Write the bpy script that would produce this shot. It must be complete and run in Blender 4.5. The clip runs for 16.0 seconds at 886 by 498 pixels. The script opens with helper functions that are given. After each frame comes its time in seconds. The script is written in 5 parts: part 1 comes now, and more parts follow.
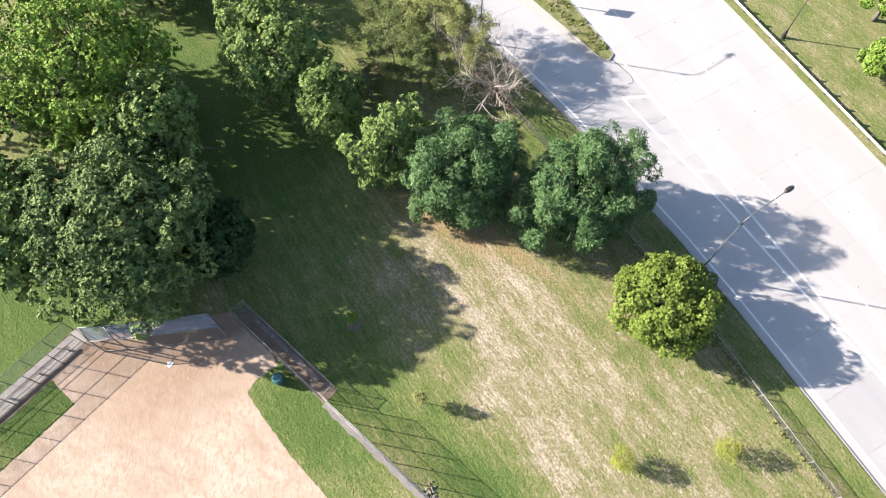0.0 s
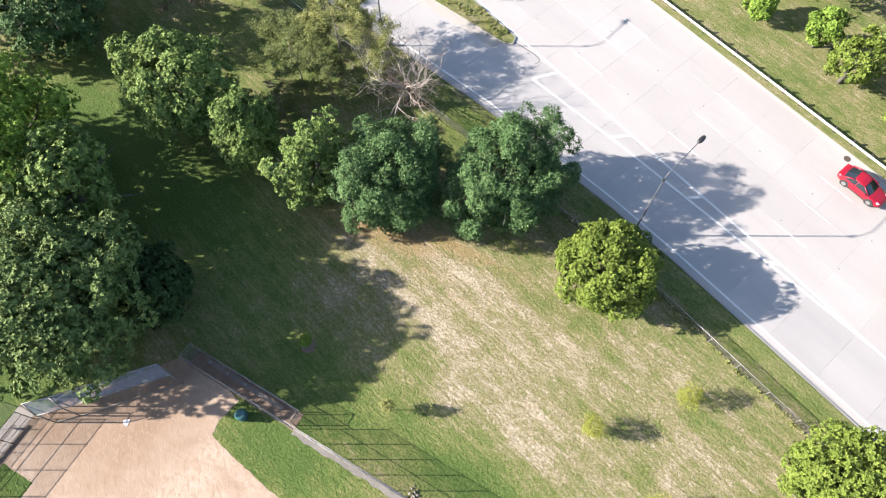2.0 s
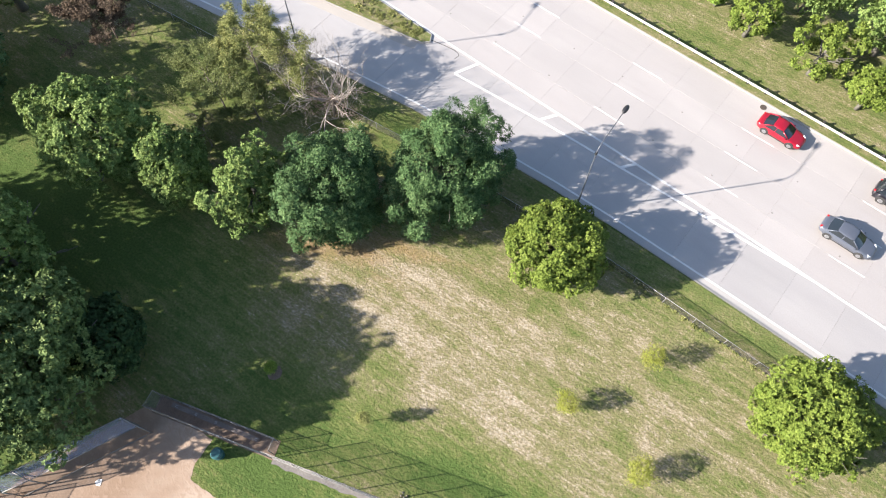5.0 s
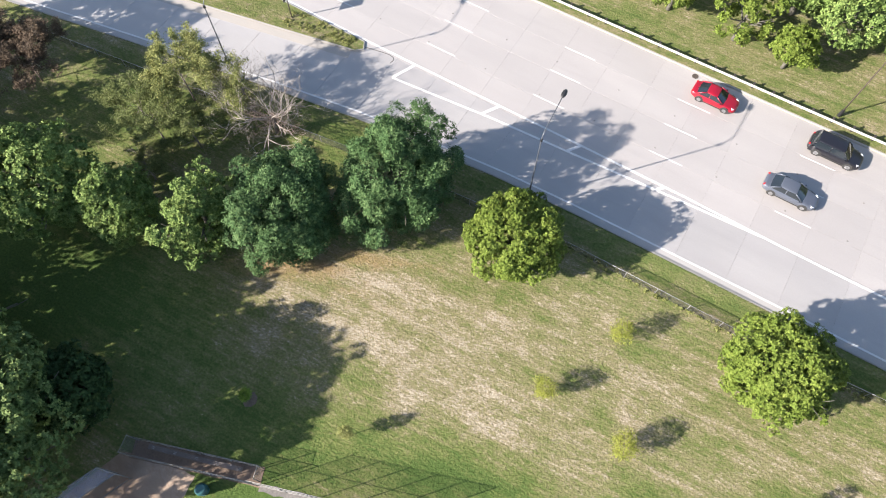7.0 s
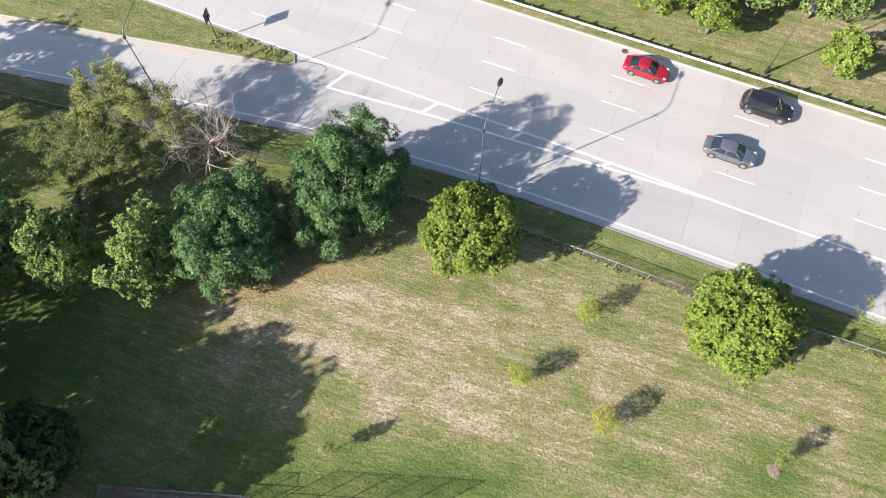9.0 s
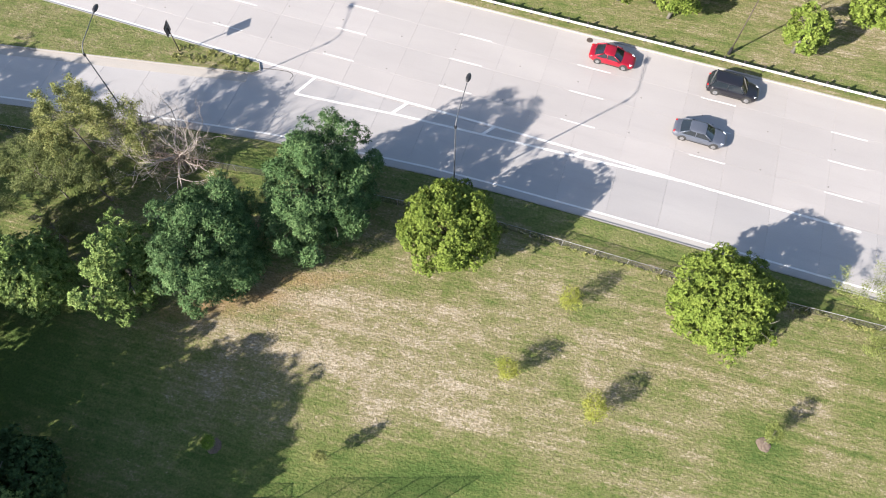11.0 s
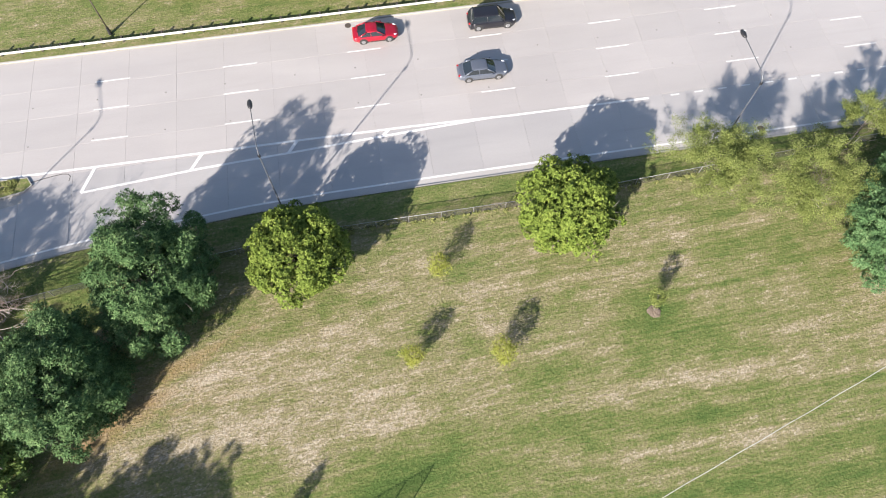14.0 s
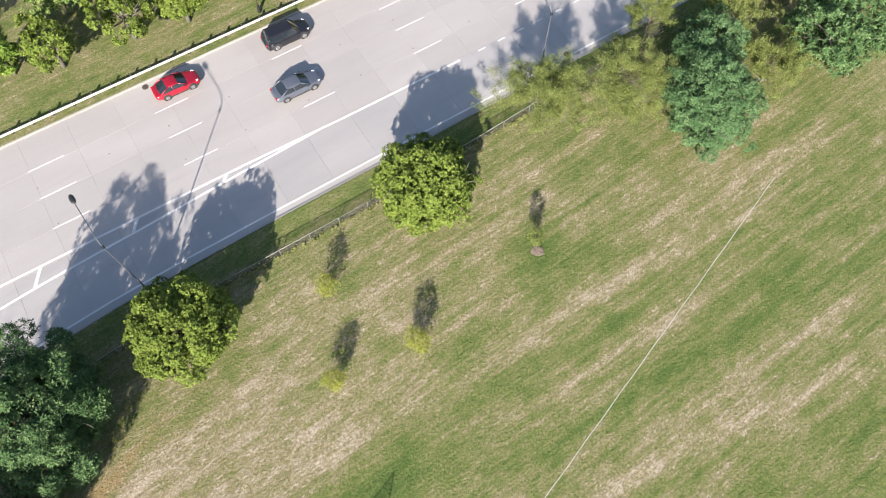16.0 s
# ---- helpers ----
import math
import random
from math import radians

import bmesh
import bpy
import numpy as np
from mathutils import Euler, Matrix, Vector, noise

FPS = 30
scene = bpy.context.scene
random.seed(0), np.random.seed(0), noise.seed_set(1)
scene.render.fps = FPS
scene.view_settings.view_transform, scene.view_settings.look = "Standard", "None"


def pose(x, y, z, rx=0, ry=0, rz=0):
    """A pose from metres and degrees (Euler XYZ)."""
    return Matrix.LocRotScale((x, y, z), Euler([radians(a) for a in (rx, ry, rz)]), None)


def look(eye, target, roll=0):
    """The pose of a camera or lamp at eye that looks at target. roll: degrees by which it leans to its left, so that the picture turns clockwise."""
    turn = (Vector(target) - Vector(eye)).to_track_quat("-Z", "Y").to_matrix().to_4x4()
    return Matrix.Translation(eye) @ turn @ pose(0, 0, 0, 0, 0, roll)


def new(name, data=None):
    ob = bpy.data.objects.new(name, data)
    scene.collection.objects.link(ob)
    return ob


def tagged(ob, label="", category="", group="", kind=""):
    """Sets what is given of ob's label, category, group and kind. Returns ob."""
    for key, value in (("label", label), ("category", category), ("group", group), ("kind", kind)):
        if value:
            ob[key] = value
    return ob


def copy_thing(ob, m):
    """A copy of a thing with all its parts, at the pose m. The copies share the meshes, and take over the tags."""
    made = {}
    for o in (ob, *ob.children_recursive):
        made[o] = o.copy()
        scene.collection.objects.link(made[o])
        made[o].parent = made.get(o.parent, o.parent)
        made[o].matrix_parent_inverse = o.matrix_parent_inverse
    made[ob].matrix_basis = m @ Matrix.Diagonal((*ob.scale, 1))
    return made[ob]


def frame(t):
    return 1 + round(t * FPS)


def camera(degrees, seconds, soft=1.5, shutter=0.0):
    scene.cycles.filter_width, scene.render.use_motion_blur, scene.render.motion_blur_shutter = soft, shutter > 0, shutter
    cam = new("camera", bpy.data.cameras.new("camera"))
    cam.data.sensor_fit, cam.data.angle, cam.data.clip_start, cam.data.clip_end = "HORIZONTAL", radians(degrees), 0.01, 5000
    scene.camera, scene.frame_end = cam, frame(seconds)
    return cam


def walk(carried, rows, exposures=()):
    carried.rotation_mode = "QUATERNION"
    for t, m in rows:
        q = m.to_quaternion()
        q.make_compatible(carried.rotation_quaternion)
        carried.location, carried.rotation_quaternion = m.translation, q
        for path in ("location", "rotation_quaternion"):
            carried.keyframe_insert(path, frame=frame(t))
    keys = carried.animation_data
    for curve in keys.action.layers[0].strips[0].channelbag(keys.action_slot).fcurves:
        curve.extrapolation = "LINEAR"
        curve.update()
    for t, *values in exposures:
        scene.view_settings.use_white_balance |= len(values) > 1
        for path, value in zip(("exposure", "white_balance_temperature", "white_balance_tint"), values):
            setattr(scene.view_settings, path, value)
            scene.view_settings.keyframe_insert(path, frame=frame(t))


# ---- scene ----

# ================= camera and its walk: a hovering camera that turns =================
cam = camera(66.0, 16.0, soft=1.1)
PATH = [
    (0.0, -0.44, 0.12, 52.93, 60.50, -65.60, -0.04),
    (0.5, -0.26, 0.20, 52.99, 57.54, -65.69, 0.02),
    (1.0, -0.13, 0.23, 53.05, 54.14, -65.60, 0.02),
    (1.5, -0.09, 0.25, 53.08, 51.16, -65.48, -0.02),
    (2.0, -0.12, 0.27, 53.08, 49.22, -65.43, 0.01),
    (2.5, -0.14, 0.27, 53.16, 47.28, -65.45, 0.11),
    (3.0, -0.12, 0.25, 53.22, 45.50, -65.43, 0.10),
    (3.5, -0.09, 0.24, 53.22, 44.01, -65.35, 0.06),
    (4.0, -0.09, 0.22, 53.25, 42.39, -65.37, 0.07),
    (6.5, -0.11, 0.27, 53.44, 33.52, -65.33, -0.06),
    (7.0, -0.09, 0.21, 53.46, 31.11, -65.29, -0.01),
    (7.5, -0.05, 0.15, 53.45, 28.77, -65.19, 0.10),
    (8.0, -0.02, 0.14, 53.40, 26.90, -65.18, -0.10),
    (8.5, 0.00, 0.12, 53.26, 24.72, -65.07, 0.04),
    (9.0, 0.02, 0.10, 53.17, 22.80, -65.05, -0.04),
    (11.5, 0.03, -0.07, 52.87, 18.38, -64.92, -0.05),
    (12.0, 0.07, -0.07, 52.82, 17.22, -64.95, -0.19),
    (12.5, 0.13, -0.09, 52.70, 10.33, -64.96, -0.12),
    (13.0, 0.16, -0.12, 52.55, 3.24, -64.95, -0.11),
    (13.5, 0.18, -0.20, 52.51, -3.02, -64.95, -0.08),
    (14.0, 0.21, -0.30, 52.55, -9.26, -64.96, 0.05),
    (14.5, 0.21, -0.42, 52.58, -15.50, -64.96, 0.06),
    (15.0, 0.22, -0.51, 52.63, -21.58, -64.97, 0.03),
    (15.5, 0.25, -0.59, 52.67, -27.71, -64.95, 0.11),
    (16.0, 0.29, -0.67, 52.73, -32.60, -64.96, 0.08),
]
EXPOSURES = [(0.0, 2.25, 6500, 12), (1.5, 2.20, 6500, 12), (3.0, 2.13, 6500, 12), (4.0, 2.10, 6500, 12), (6.5, 1.99, 6500, 12), (9.0, 1.92, 6500, 12), (12.5, 1.88, 6500, 12), (14.0, 1.79, 6500, 12), (16.0, 1.75, 6500, 12)]
walk(cam, [(t, pose(x, y, z, 90 + p, 0, w) @ pose(0, 0, 0, 0, 0, r)) for t, x, y, z, w, p, r in PATH], EXPOSURES)

# ================= sky and sun =================
SUN_COT = 2.0                     # shadow length per metre of height
SHADE = Vector((0.656, 0.755, 0))  # the way the shadows fall
elev = math.atan(1 / SUN_COT)
world = bpy.data.worlds.new("sky")
scene.world = world
world.use_nodes = True
wn, wl = world.node_tree.nodes, world.node_tree.links
sky = wn.new("ShaderNodeTexSky")
sky.sky_type, sky.sun_disc = "NISHITA", False
sky.sun_elevation = elev
sky.sun_rotation = math.atan2(-SHADE.x, -SHADE.y)
wl.new(sky.outputs["Color"], wn["Background"].inputs["Color"])
wn["Background"].inputs["Strength"].default_value = 0.077
sun = new("sun", bpy.data.lights.new("sun", "SUN"))
sun.data.energy, sun.data.angle, sun.data.color = 5.0, radians(0.6), (1.0, 0.93, 0.845)
sun.matrix_world = look(-SHADE * 100 + Vector((0, 0, 100 * math.tan(elev))), (0, 0, 0))


# ================= materials =================
def mat(name, rough=0.8, metal=0.0):
    m = bpy.data.materials.new(name)
    m.use_nodes = True
    b = m.node_tree.nodes["Principled BSDF"]
    b.inputs["Roughness"].default_value, b.inputs["Metallic"].default_value = rough, metal
    return m, m.node_tree.nodes, m.node_tree.links, b


def noise_node(n, l, scale, detail=4.0, vec=None, rough=0.55):
    t = n.new("ShaderNodeTexNoise")
    t.inputs["Scale"].default_value, t.inputs["Detail"].default_value, t.inputs["Roughness"].default_value = scale, detail, rough
    if vec:
        l.new(vec, t.inputs["Vector"])
    return t


def ramp(n, l, fac, stops):
    r = n.new("ShaderNodeValToRGB")
    e = r.color_ramp.elements
    while len(e) < len(stops):
        e.new(0.5)
    for k, (p, c) in enumerate(stops):
        e[k].position, e[k].color = p, (*c, 1) if len(c) == 3 else c
    l.new(fac, r.inputs["Fac"])
    return r.outputs["Color"]


def mix(n, l, fac, a, b, mode="MIX"):
    m = n.new("ShaderNodeMix")
    m.data_type, m.blend_type = "RGBA", mode
    for sock, v in ((m.inputs[0], fac), (m.inputs[6], a), (m.inputs[7], b)):
        if isinstance(v, bpy.types.NodeSocket):
            l.new(v, sock)
        elif isinstance(v, (int, float)):
            sock.default_value = v
        else:
            sock.default_value = (*v, 1)
    return m.outputs[2]


def maths(n, l, op, a, b=0.0):
    m = n.new("ShaderNodeMath")
    m.operation = op
    for sock, v in ((m.inputs[0], a), (m.inputs[1], b)):
        if isinstance(v, bpy.types.NodeSocket):
            l.new(v, sock)
        else:
            sock.default_value = v
    return m.outputs[0]


def bump(n, l, b, height, strength=0.4, dist=0.05):
    k = n.new("ShaderNodeBump")
    k.inputs["Strength"].default_value, k.inputs["Distance"].default_value = strength, dist
    l.new(height, k.inputs["Height"])
    l.new(k.outputs["Normal"], b.inputs["Normal"])


def object_coords(n):
    return n.new("ShaderNodeNewGeometry").outputs["Position"]


def stretched(n, l, vec, sx, sy, turn=0.0):
    m = n.new("ShaderNodeMapping")
    m.vector_type = "TEXTURE"
    m.inputs["Scale"].default_value = (1 / sx, 1 / sy, 1)
    m.inputs["Rotation"].default_value = (0, 0, turn)
    l.new(vec, m.inputs["Vector"])
    return m.outputs["Vector"]


def plain(name, colour, rough=0.7, metal=0.0, grain=30.0, amount=0.25):
    """A paint, metal or wood with uneven tone at two scales."""
    m, n, l, b = mat(name, rough, metal)
    g = object_coords(n)
    a, c = noise_node(n, l, grain, 4, g), noise_node(n, l, grain * 0.08, 3, g)
    f = maths(n, l, "ADD", maths(n, l, "MULTIPLY", a.outputs["Fac"], 0.5), maths(n, l, "MULTIPLY", c.outputs["Fac"], 0.5))
    lo, hi = [v * (1 - amount) for v in colour], [min(1, v * (1 + amount)) for v in colour]
    l.new(ramp(n, l, f, [(0.3, lo), (0.7, hi)]), b.inputs["Base Color"])
    return m


def grass_material():
    m, n, l, b = mat("mown_grass", 0.95)
    b.inputs["Specular IOR Level"].default_value = 0.1
    p = object_coords(n)
    # lawn dryness, carrying the painted tree shade too
    at = n.new("ShaderNodeAttribute")
    at.attribute_name = "dry_and_shade"
    dry = at.outputs["Fac"]
    earth = n.new("ShaderNodeAttribute")
    earth.attribute_name = "bareness"

    def around(tex, k):
        return maths(n, l, "MULTIPLY", maths(n, l, "SUBTRACT", tex.outputs["Fac"], 0.5), k)

    def total(*terms):
        f = terms[0]
        for t in terms[1:]:
            f = maths(n, l, "ADD", f, t)
        return f

    # blotches of fresh and dry grass, matted tufts, and the mower's long lanes over the open meadow
    patch = noise_node(n, l, 0.3, 5, stretched(n, l, p, 0.7, 1.2, radians(8)), 0.65)
    blot = noise_node(n, l, 0.8, 5, stretched(n, l, p, 0.7, 1.2, radians(4)), 0.7)
    mat_ = noise_node(n, l, 2.1, 4, stretched(n, l, p, 0.6, 1.3, radians(10)), 0.66)
    mat_.inputs["Distortion"].default_value = 1.1
    clump = noise_node(n, l, 4.2, 3, p, 0.62)
    lane = noise_node(n, l, 1.0, 5, stretched(n, l, p, 0.075, 1.25, radians(2)), 0.68)
    row = noise_node(n, l, 2.5, 4, stretched(n, l, p, 0.08, 1.3, radians(3)), 0.66)
    ax = n.new("ShaderNodeSeparateXYZ")
    l.new(p, ax.inputs[0])
    open_ground = n.new("ShaderNodeMapRange")
    open_ground.interpolation_type = "SMOOTHSTEP"
    l.new(ax.outputs["X"], open_ground.inputs["Value"])
    for sock, v in (("From Min", -14.0), ("From Max", 22.0), ("To Min", 0.25), ("To Max", 0.9)):
        open_ground.inputs[sock].default_value = v
    lanes = maths(n, l, "MULTIPLY", around(lane, 1.0), open_ground.outputs["Result"])
    f = total(dry, around(blot, 0.66), around(mat_, 0.6), around(clump, 0.5), around(patch, 0.75), around(row, 0.55), lanes)
    green = ramp(n, l, f, [(0.06, (0.053, 0.084, 0.022)), (0.32, (0.095, 0.112, 0.036)), (0.54, (0.148, 0.135, 0.068)), (0.76, (0.190, 0.157, 0.102)), (1.0, (0.236, 0.196, 0.144))])
    # bleached straw and clippings, in small heaps and single wisps
    wisp = noise_node(n, l, 3.4, 4, stretched(n, l, p, 0.6, 1.4, radians(14)), 0.68)
    wisp.inputs["Distortion"].default_value = 1.6
    k = maths(n, l, "ADD", maths(n, l, "MULTIPLY", f, 0.5), wisp.outputs["Fac"])
    straw = ramp(n, l, k, [(0.82, (0, 0, 0)), (1.04, (1, 1, 1))])
    col = mix(n, l, straw, green, (0.300, 0.262, 0.200))
    soil = ramp(n, l, maths(n, l, "ADD", earth.outputs["Fac"], around(blot, 0.9)), [(0.30, (0, 0, 0)), (0.75, (0.8, 0.8, 0.8))])
    col = mix(n, l, soil, col, (0.20, 0.135, 0.066))
    fine = noise_node(n, l, 5.2, 4, p, 0.7)
    shade = ramp(n, l, fine.outputs["Fac"], [(0.34, (0.74, 0.76, 0.74)), (0.5, (1.0, 1.0, 1.0)), (0.66, (1.22, 1.20, 1.18))])
    l.new(mix(n, l, 1.0, col, shade, "MULTIPLY"), b.inputs["Base Color"])
    bump(n, l, b, total(mat_.outputs["Fac"], fine.outputs["Fac"]), 0.75, 0.1)
    return m


def concrete_material(name, light, dark, dirt, gloss=0.5):
    m, n, l, b = mat(name, 0.62)
    b.inputs["Specular IOR Level"].default_value = gloss
    b.inputs["Coat Weight"].default_value, b.inputs["Coat Roughness"].default_value = max(0.0, 2 * gloss - 1), 0.5
    p = object_coords(n)
    info = n.new("ShaderNodeObjectInfo")
    w = noise_node(n, l, 0.35, 5, stretched(n, l, p, 0.25, 1.0))
    fine = noise_node(n, l, 9, 6, p, 0.7)
    col = ramp(n, l, w.outputs["Fac"], [(0.3, dark), (0.7, light)])
    col = mix(n, l, maths(n, l, "MULTIPLY", info.outputs["Random"], 0.35), col, dirt)
    sp = ramp(n, l, fine.outputs["Fac"], [(0.3, (0.9, 0.9, 0.9)), (0.7, (1.06, 1.06, 1.06))])
    col = mix(n, l, 1.0, col, sp, "MULTIPLY")
    # dark drip stains where tyres and oil pass
    st = noise_node(n, l, 0.8, 3, stretched(n, l, p, 0.12, 1.6))
    col = mix(n, l, ramp(n, l, st.outputs["Fac"], [(0.55, (0, 0, 0)), (0.8, (0.4, 0.4, 0.4))]), col, dirt)
    l.new(col, b.inputs["Base Color"])
    bump(n, l, b, fine.outputs["Fac"], 0.25, 0.01)
    return m


def dirt_material():
    m, n, l, b = mat("infield_dirt", 0.95)
    p = object_coords(n)
    rake = noise_node(n, l, 0.7, 5, stretched(n, l, p, 0.8, 1.6, radians(35)), 0.6)
    big = noise_node(n, l, 0.22, 4, p)
    f = maths(n, l, "ADD", maths(n, l, "MULTIPLY", rake.outputs["Fac"], 0.5), maths(n, l, "MULTIPLY", big.outputs["Fac"], 0.5))
    col = ramp(n, l, f, [(0.36, (0.205, 0.146, 0.103)), (0.48, (0.258, 0.194, 0.146)), (0.6, (0.288, 0.230, 0.180))])
    fine = noise_node(n, l, 14, 5, p)
    col = mix(n, l, 1.0, col, ramp(n, l, fine.outputs["Fac"], [(0.3, (0.88, 0.88, 0.88)), (0.7, (1.08, 1.08, 1.08))]), "MULTIPLY")
    # damp packed soil round the plate
    vd = n.new("ShaderNodeVectorMath")
    vd.operation = "DISTANCE"
    l.new(p, vd.inputs[0])
    vd.inputs[1].default_value = (-25.5, -11.5, 0)
    wob = noise_node(n, l, 0.5, 4, p)
    near = maths(n, l, "ADD", vd.outputs["Value"], maths(n, l, "MULTIPLY", wob.outputs["Fac"], 6.0))
    col = mix(n, l, ramp(n, l, maths(n, l, "DIVIDE", near, 20.0), [(0.38, (0.75, 0.75, 0.75)), (0.62, (0, 0, 0))]), col, (0.165, 0.108, 0.07))
    drag = noise_node(n, l, 2.2, 5, stretched(n, l, p, 0.8, 1.3, radians(-25)), 0.6)
    drag.inputs["Distortion"].default_value = 0.8
    col = mix(n, l, ramp(n, l, drag.outputs["Fac"], [(0.52, (0, 0, 0)), (0.58, (0.75, 0.75, 0.75))]), col, (0.215, 0.152, 0.109))
    l.new(col, b.inputs["Base Color"])
    bump(n, l, b, drag.outputs["Fac"], 0.6, 0.05)
    return m


def leaf_material(name, dark, mid, light, through_light=0.22):
    m, n, l, b = mat(name, 0.7)
    b.inputs["Specular IOR Level"].default_value = 0.115
    geo = n.new("ShaderNodeNewGeometry")
    big = noise_node(n, l, 0.9, 3, geo.outputs["Position"])
    f = maths(n, l, "ADD", maths(n, l, "MULTIPLY", geo.outputs["Random Per Island"], 0.34), maths(n, l, "MULTIPLY", big.outputs["Fac"], 0.72))
    col = ramp(n, l, f, [(0.2, dark), (0.55, mid), (0.9, light)])
    l.new(col, b.inputs["Base Color"])
    tr = n.new("ShaderNodeBsdfTranslucent")
    l.new(col, tr.inputs["Color"])
    ms = n.new("ShaderNodeMixShader")
    ms.inputs[0].default_value = through_light
    l.new(b.outputs[0], ms.inputs[1])
    l.new(tr.outputs[0], ms.inputs[2])
    l.new(ms.outputs[0], n["Material Output"].inputs["Surface"])
    return m


def chain_link_material(name, colour, open_share):
    m, n, l, b = mat(name, 0.5, 0.6)
    b.inputs["Base Color"].default_value = (*colour, 1)
    p = object_coords(n)
    nz = noise_node(n, l, 3, 3, p)
    tr = n.new("ShaderNodeBsdfTransparent")
    ms = n.new("ShaderNodeMixShader")
    l.new(maths(n, l, "ADD", maths(n, l, "MULTIPLY", nz.outputs["Fac"], 0.2), open_share - 0.1), ms.inputs[0])
    l.new(b.outputs[0], ms.inputs[1])
    l.new(tr.outputs[0], ms.inputs[2])
    l.new(ms.outputs[0], n["Material Output"].inputs["Surface"])
    return m


GRASS = grass_material()
CONCRETE = concrete_material("road_concrete", (0.290, 0.268, 0.254), (0.250, 0.231, 0.219), (0.208, 0.193, 0.184), 1.0)
RAMP_CONCRETE = concrete_material("ramp_concrete", (0.275, 0.261, 0.252), (0.227, 0.215, 0.209), (0.185, 0.176, 0.171), 1.0)
KERB = concrete_material("kerb_concrete", (0.31, 0.295, 0.275), (0.25, 0.238, 0.222), (0.18, 0.17, 0.158))
GUTTER = concrete_material("gutter_concrete", (0.30, 0.287, 0.275), (0.255, 0.244, 0.234), (0.2, 0.192, 0.185))
SAND = concrete_material("sandy_broken_concrete", (0.315, 0.285, 0.25), (0.25, 0.235, 0.215), (0.21, 0.2, 0.19))
EARTH = plain("bare_brown_earth", (0.135, 0.094, 0.068), 0.95, 0, 10, 0.4)
JOINT = plain("joint_filler", (0.185, 0.174, 0.166), 0.9)
JOINT_DARK = plain("dark_tar_joint", (0.06, 0.055, 0.05), 0.8)
WHITE_PAINT = plain("road_paint_white", (0.47, 0.47, 0.465), 0.6, 0, 12, 0.12)
YELLOW_PAINT = plain("road_paint_yellow", (0.27, 0.252, 0.205), 0.6, 0, 12, 0.2)
DIRT = dirt_material()
BARK = plain("bark", (0.082, 0.076, 0.062), 0.95, 0, 8, 0.4)
PALE_WOOD = plain("bare_dead_wood", (0.26, 0.228, 0.20), 0.9, 0, 8, 0.35)
BROWN_WOOD = plain("dead_brown_wood", (0.17, 0.13, 0.105), 0.95, 0, 8, 0.35)
GREY_WOOD = plain("grey_twig_bark", (0.18, 0.155, 0.14), 0.95, 0, 8, 0.35)
GALV = plain("galvanised_steel", (0.46, 0.47, 0.49), 0.45, 0.7, 20, 0.15)
BLACK_STEEL = plain("black_painted_steel", (0.018, 0.018, 0.02), 0.45, 0.2, 20, 0.3)
GREY_STEEL = plain("grey_painted_steel", (0.085, 0.09, 0.10), 0.45, 0.3, 20, 0.25)
DARK_STEEL = plain("weathered_steel_pole", (0.07, 0.055, 0.045), 0.6, 0.3, 10, 0.3)
WHITE_STEEL = plain("white_guard_rail_paint", (0.39, 0.38, 0.35), 0.5, 0.0, 6, 0.12)
TIMBER = plain("weathered_timber", (0.13, 0.11, 0.10), 0.9, 0, 10, 0.35)
PAD = concrete_material("dugout_concrete", (0.21, 0.185, 0.17), (0.155, 0.138, 0.128), (0.11, 0.098, 0.09))
GRAVEL = plain("grey_gravel", (0.125, 0.114, 0.105), 0.95, 0, 7, 0.4)
RUBBLE = plain("broken_stone", (0.19, 0.165, 0.145), 0.95, 0, 9, 0.45)
POST_WOOD = plain("dark_creosoted_wood", (0.028, 0.024, 0.022), 0.95, 0, 10, 0.35)
MULCH = plain("wood_chip_mulch", (0.105, 0.080, 0.060), 1.0, 0, 14, 0.5)
CHALK = plain("field_chalk", (0.28, 0.28, 0.245), 0.95, 0, 5, 0.25)
MESH_WIRE = chain_link_material("chain_link", (0.30, 0.31, 0.33), 0.86)
OLD_WIRE = chain_link_material("rusty_chain_link", (0.13, 0.125, 0.12), 0.8)
OLD_STEEL = plain("dull_rusted_steel", (0.16, 0.155, 0.15), 0.6, 0.4, 14, 0.3)
FENCE_STEEL = plain("dull_zinc_steel", (0.25, 0.25, 0.255), 0.55, 0.3, 14, 0.25)
NET = chain_link_material("backstop_netting", (0.24, 0.26, 0.31), 0.76)
TEAL = plain("teal_plastic", (0.009, 0.062, 0.066), 0.45, 0, 8, 0.2)
SIGN_BACK = plain("sign_back_metal", (0.06, 0.055, 0.055), 0.5, 0.5, 12, 0.25)


# ================= mesh helpers =================
def mesh_of(name, verts, faces, materials, smooth=False):
    me = bpy.data.meshes.new(name)
    me.from_pydata([tuple(v) for v in verts], [], faces)
    for m in materials if isinstance(materials, (list, tuple)) else [materials]:
        me.materials.append(m)
    if smooth:
        me.polygons.foreach_set("use_smooth", [True] * len(me.polygons))
    me.update()
    return me


def bm_mesh(name, bm, material, smooth=False):
    me = bpy.data.meshes.new(name)
    bmesh.ops.recalc_face_normals(bm, faces=bm.faces)
    bm.to_mesh(me)
    bm.free()
    me.materials.append(material)
    if smooth:
        me.polygons.foreach_set("use_smooth", [True] * len(me.polygons))
    return me


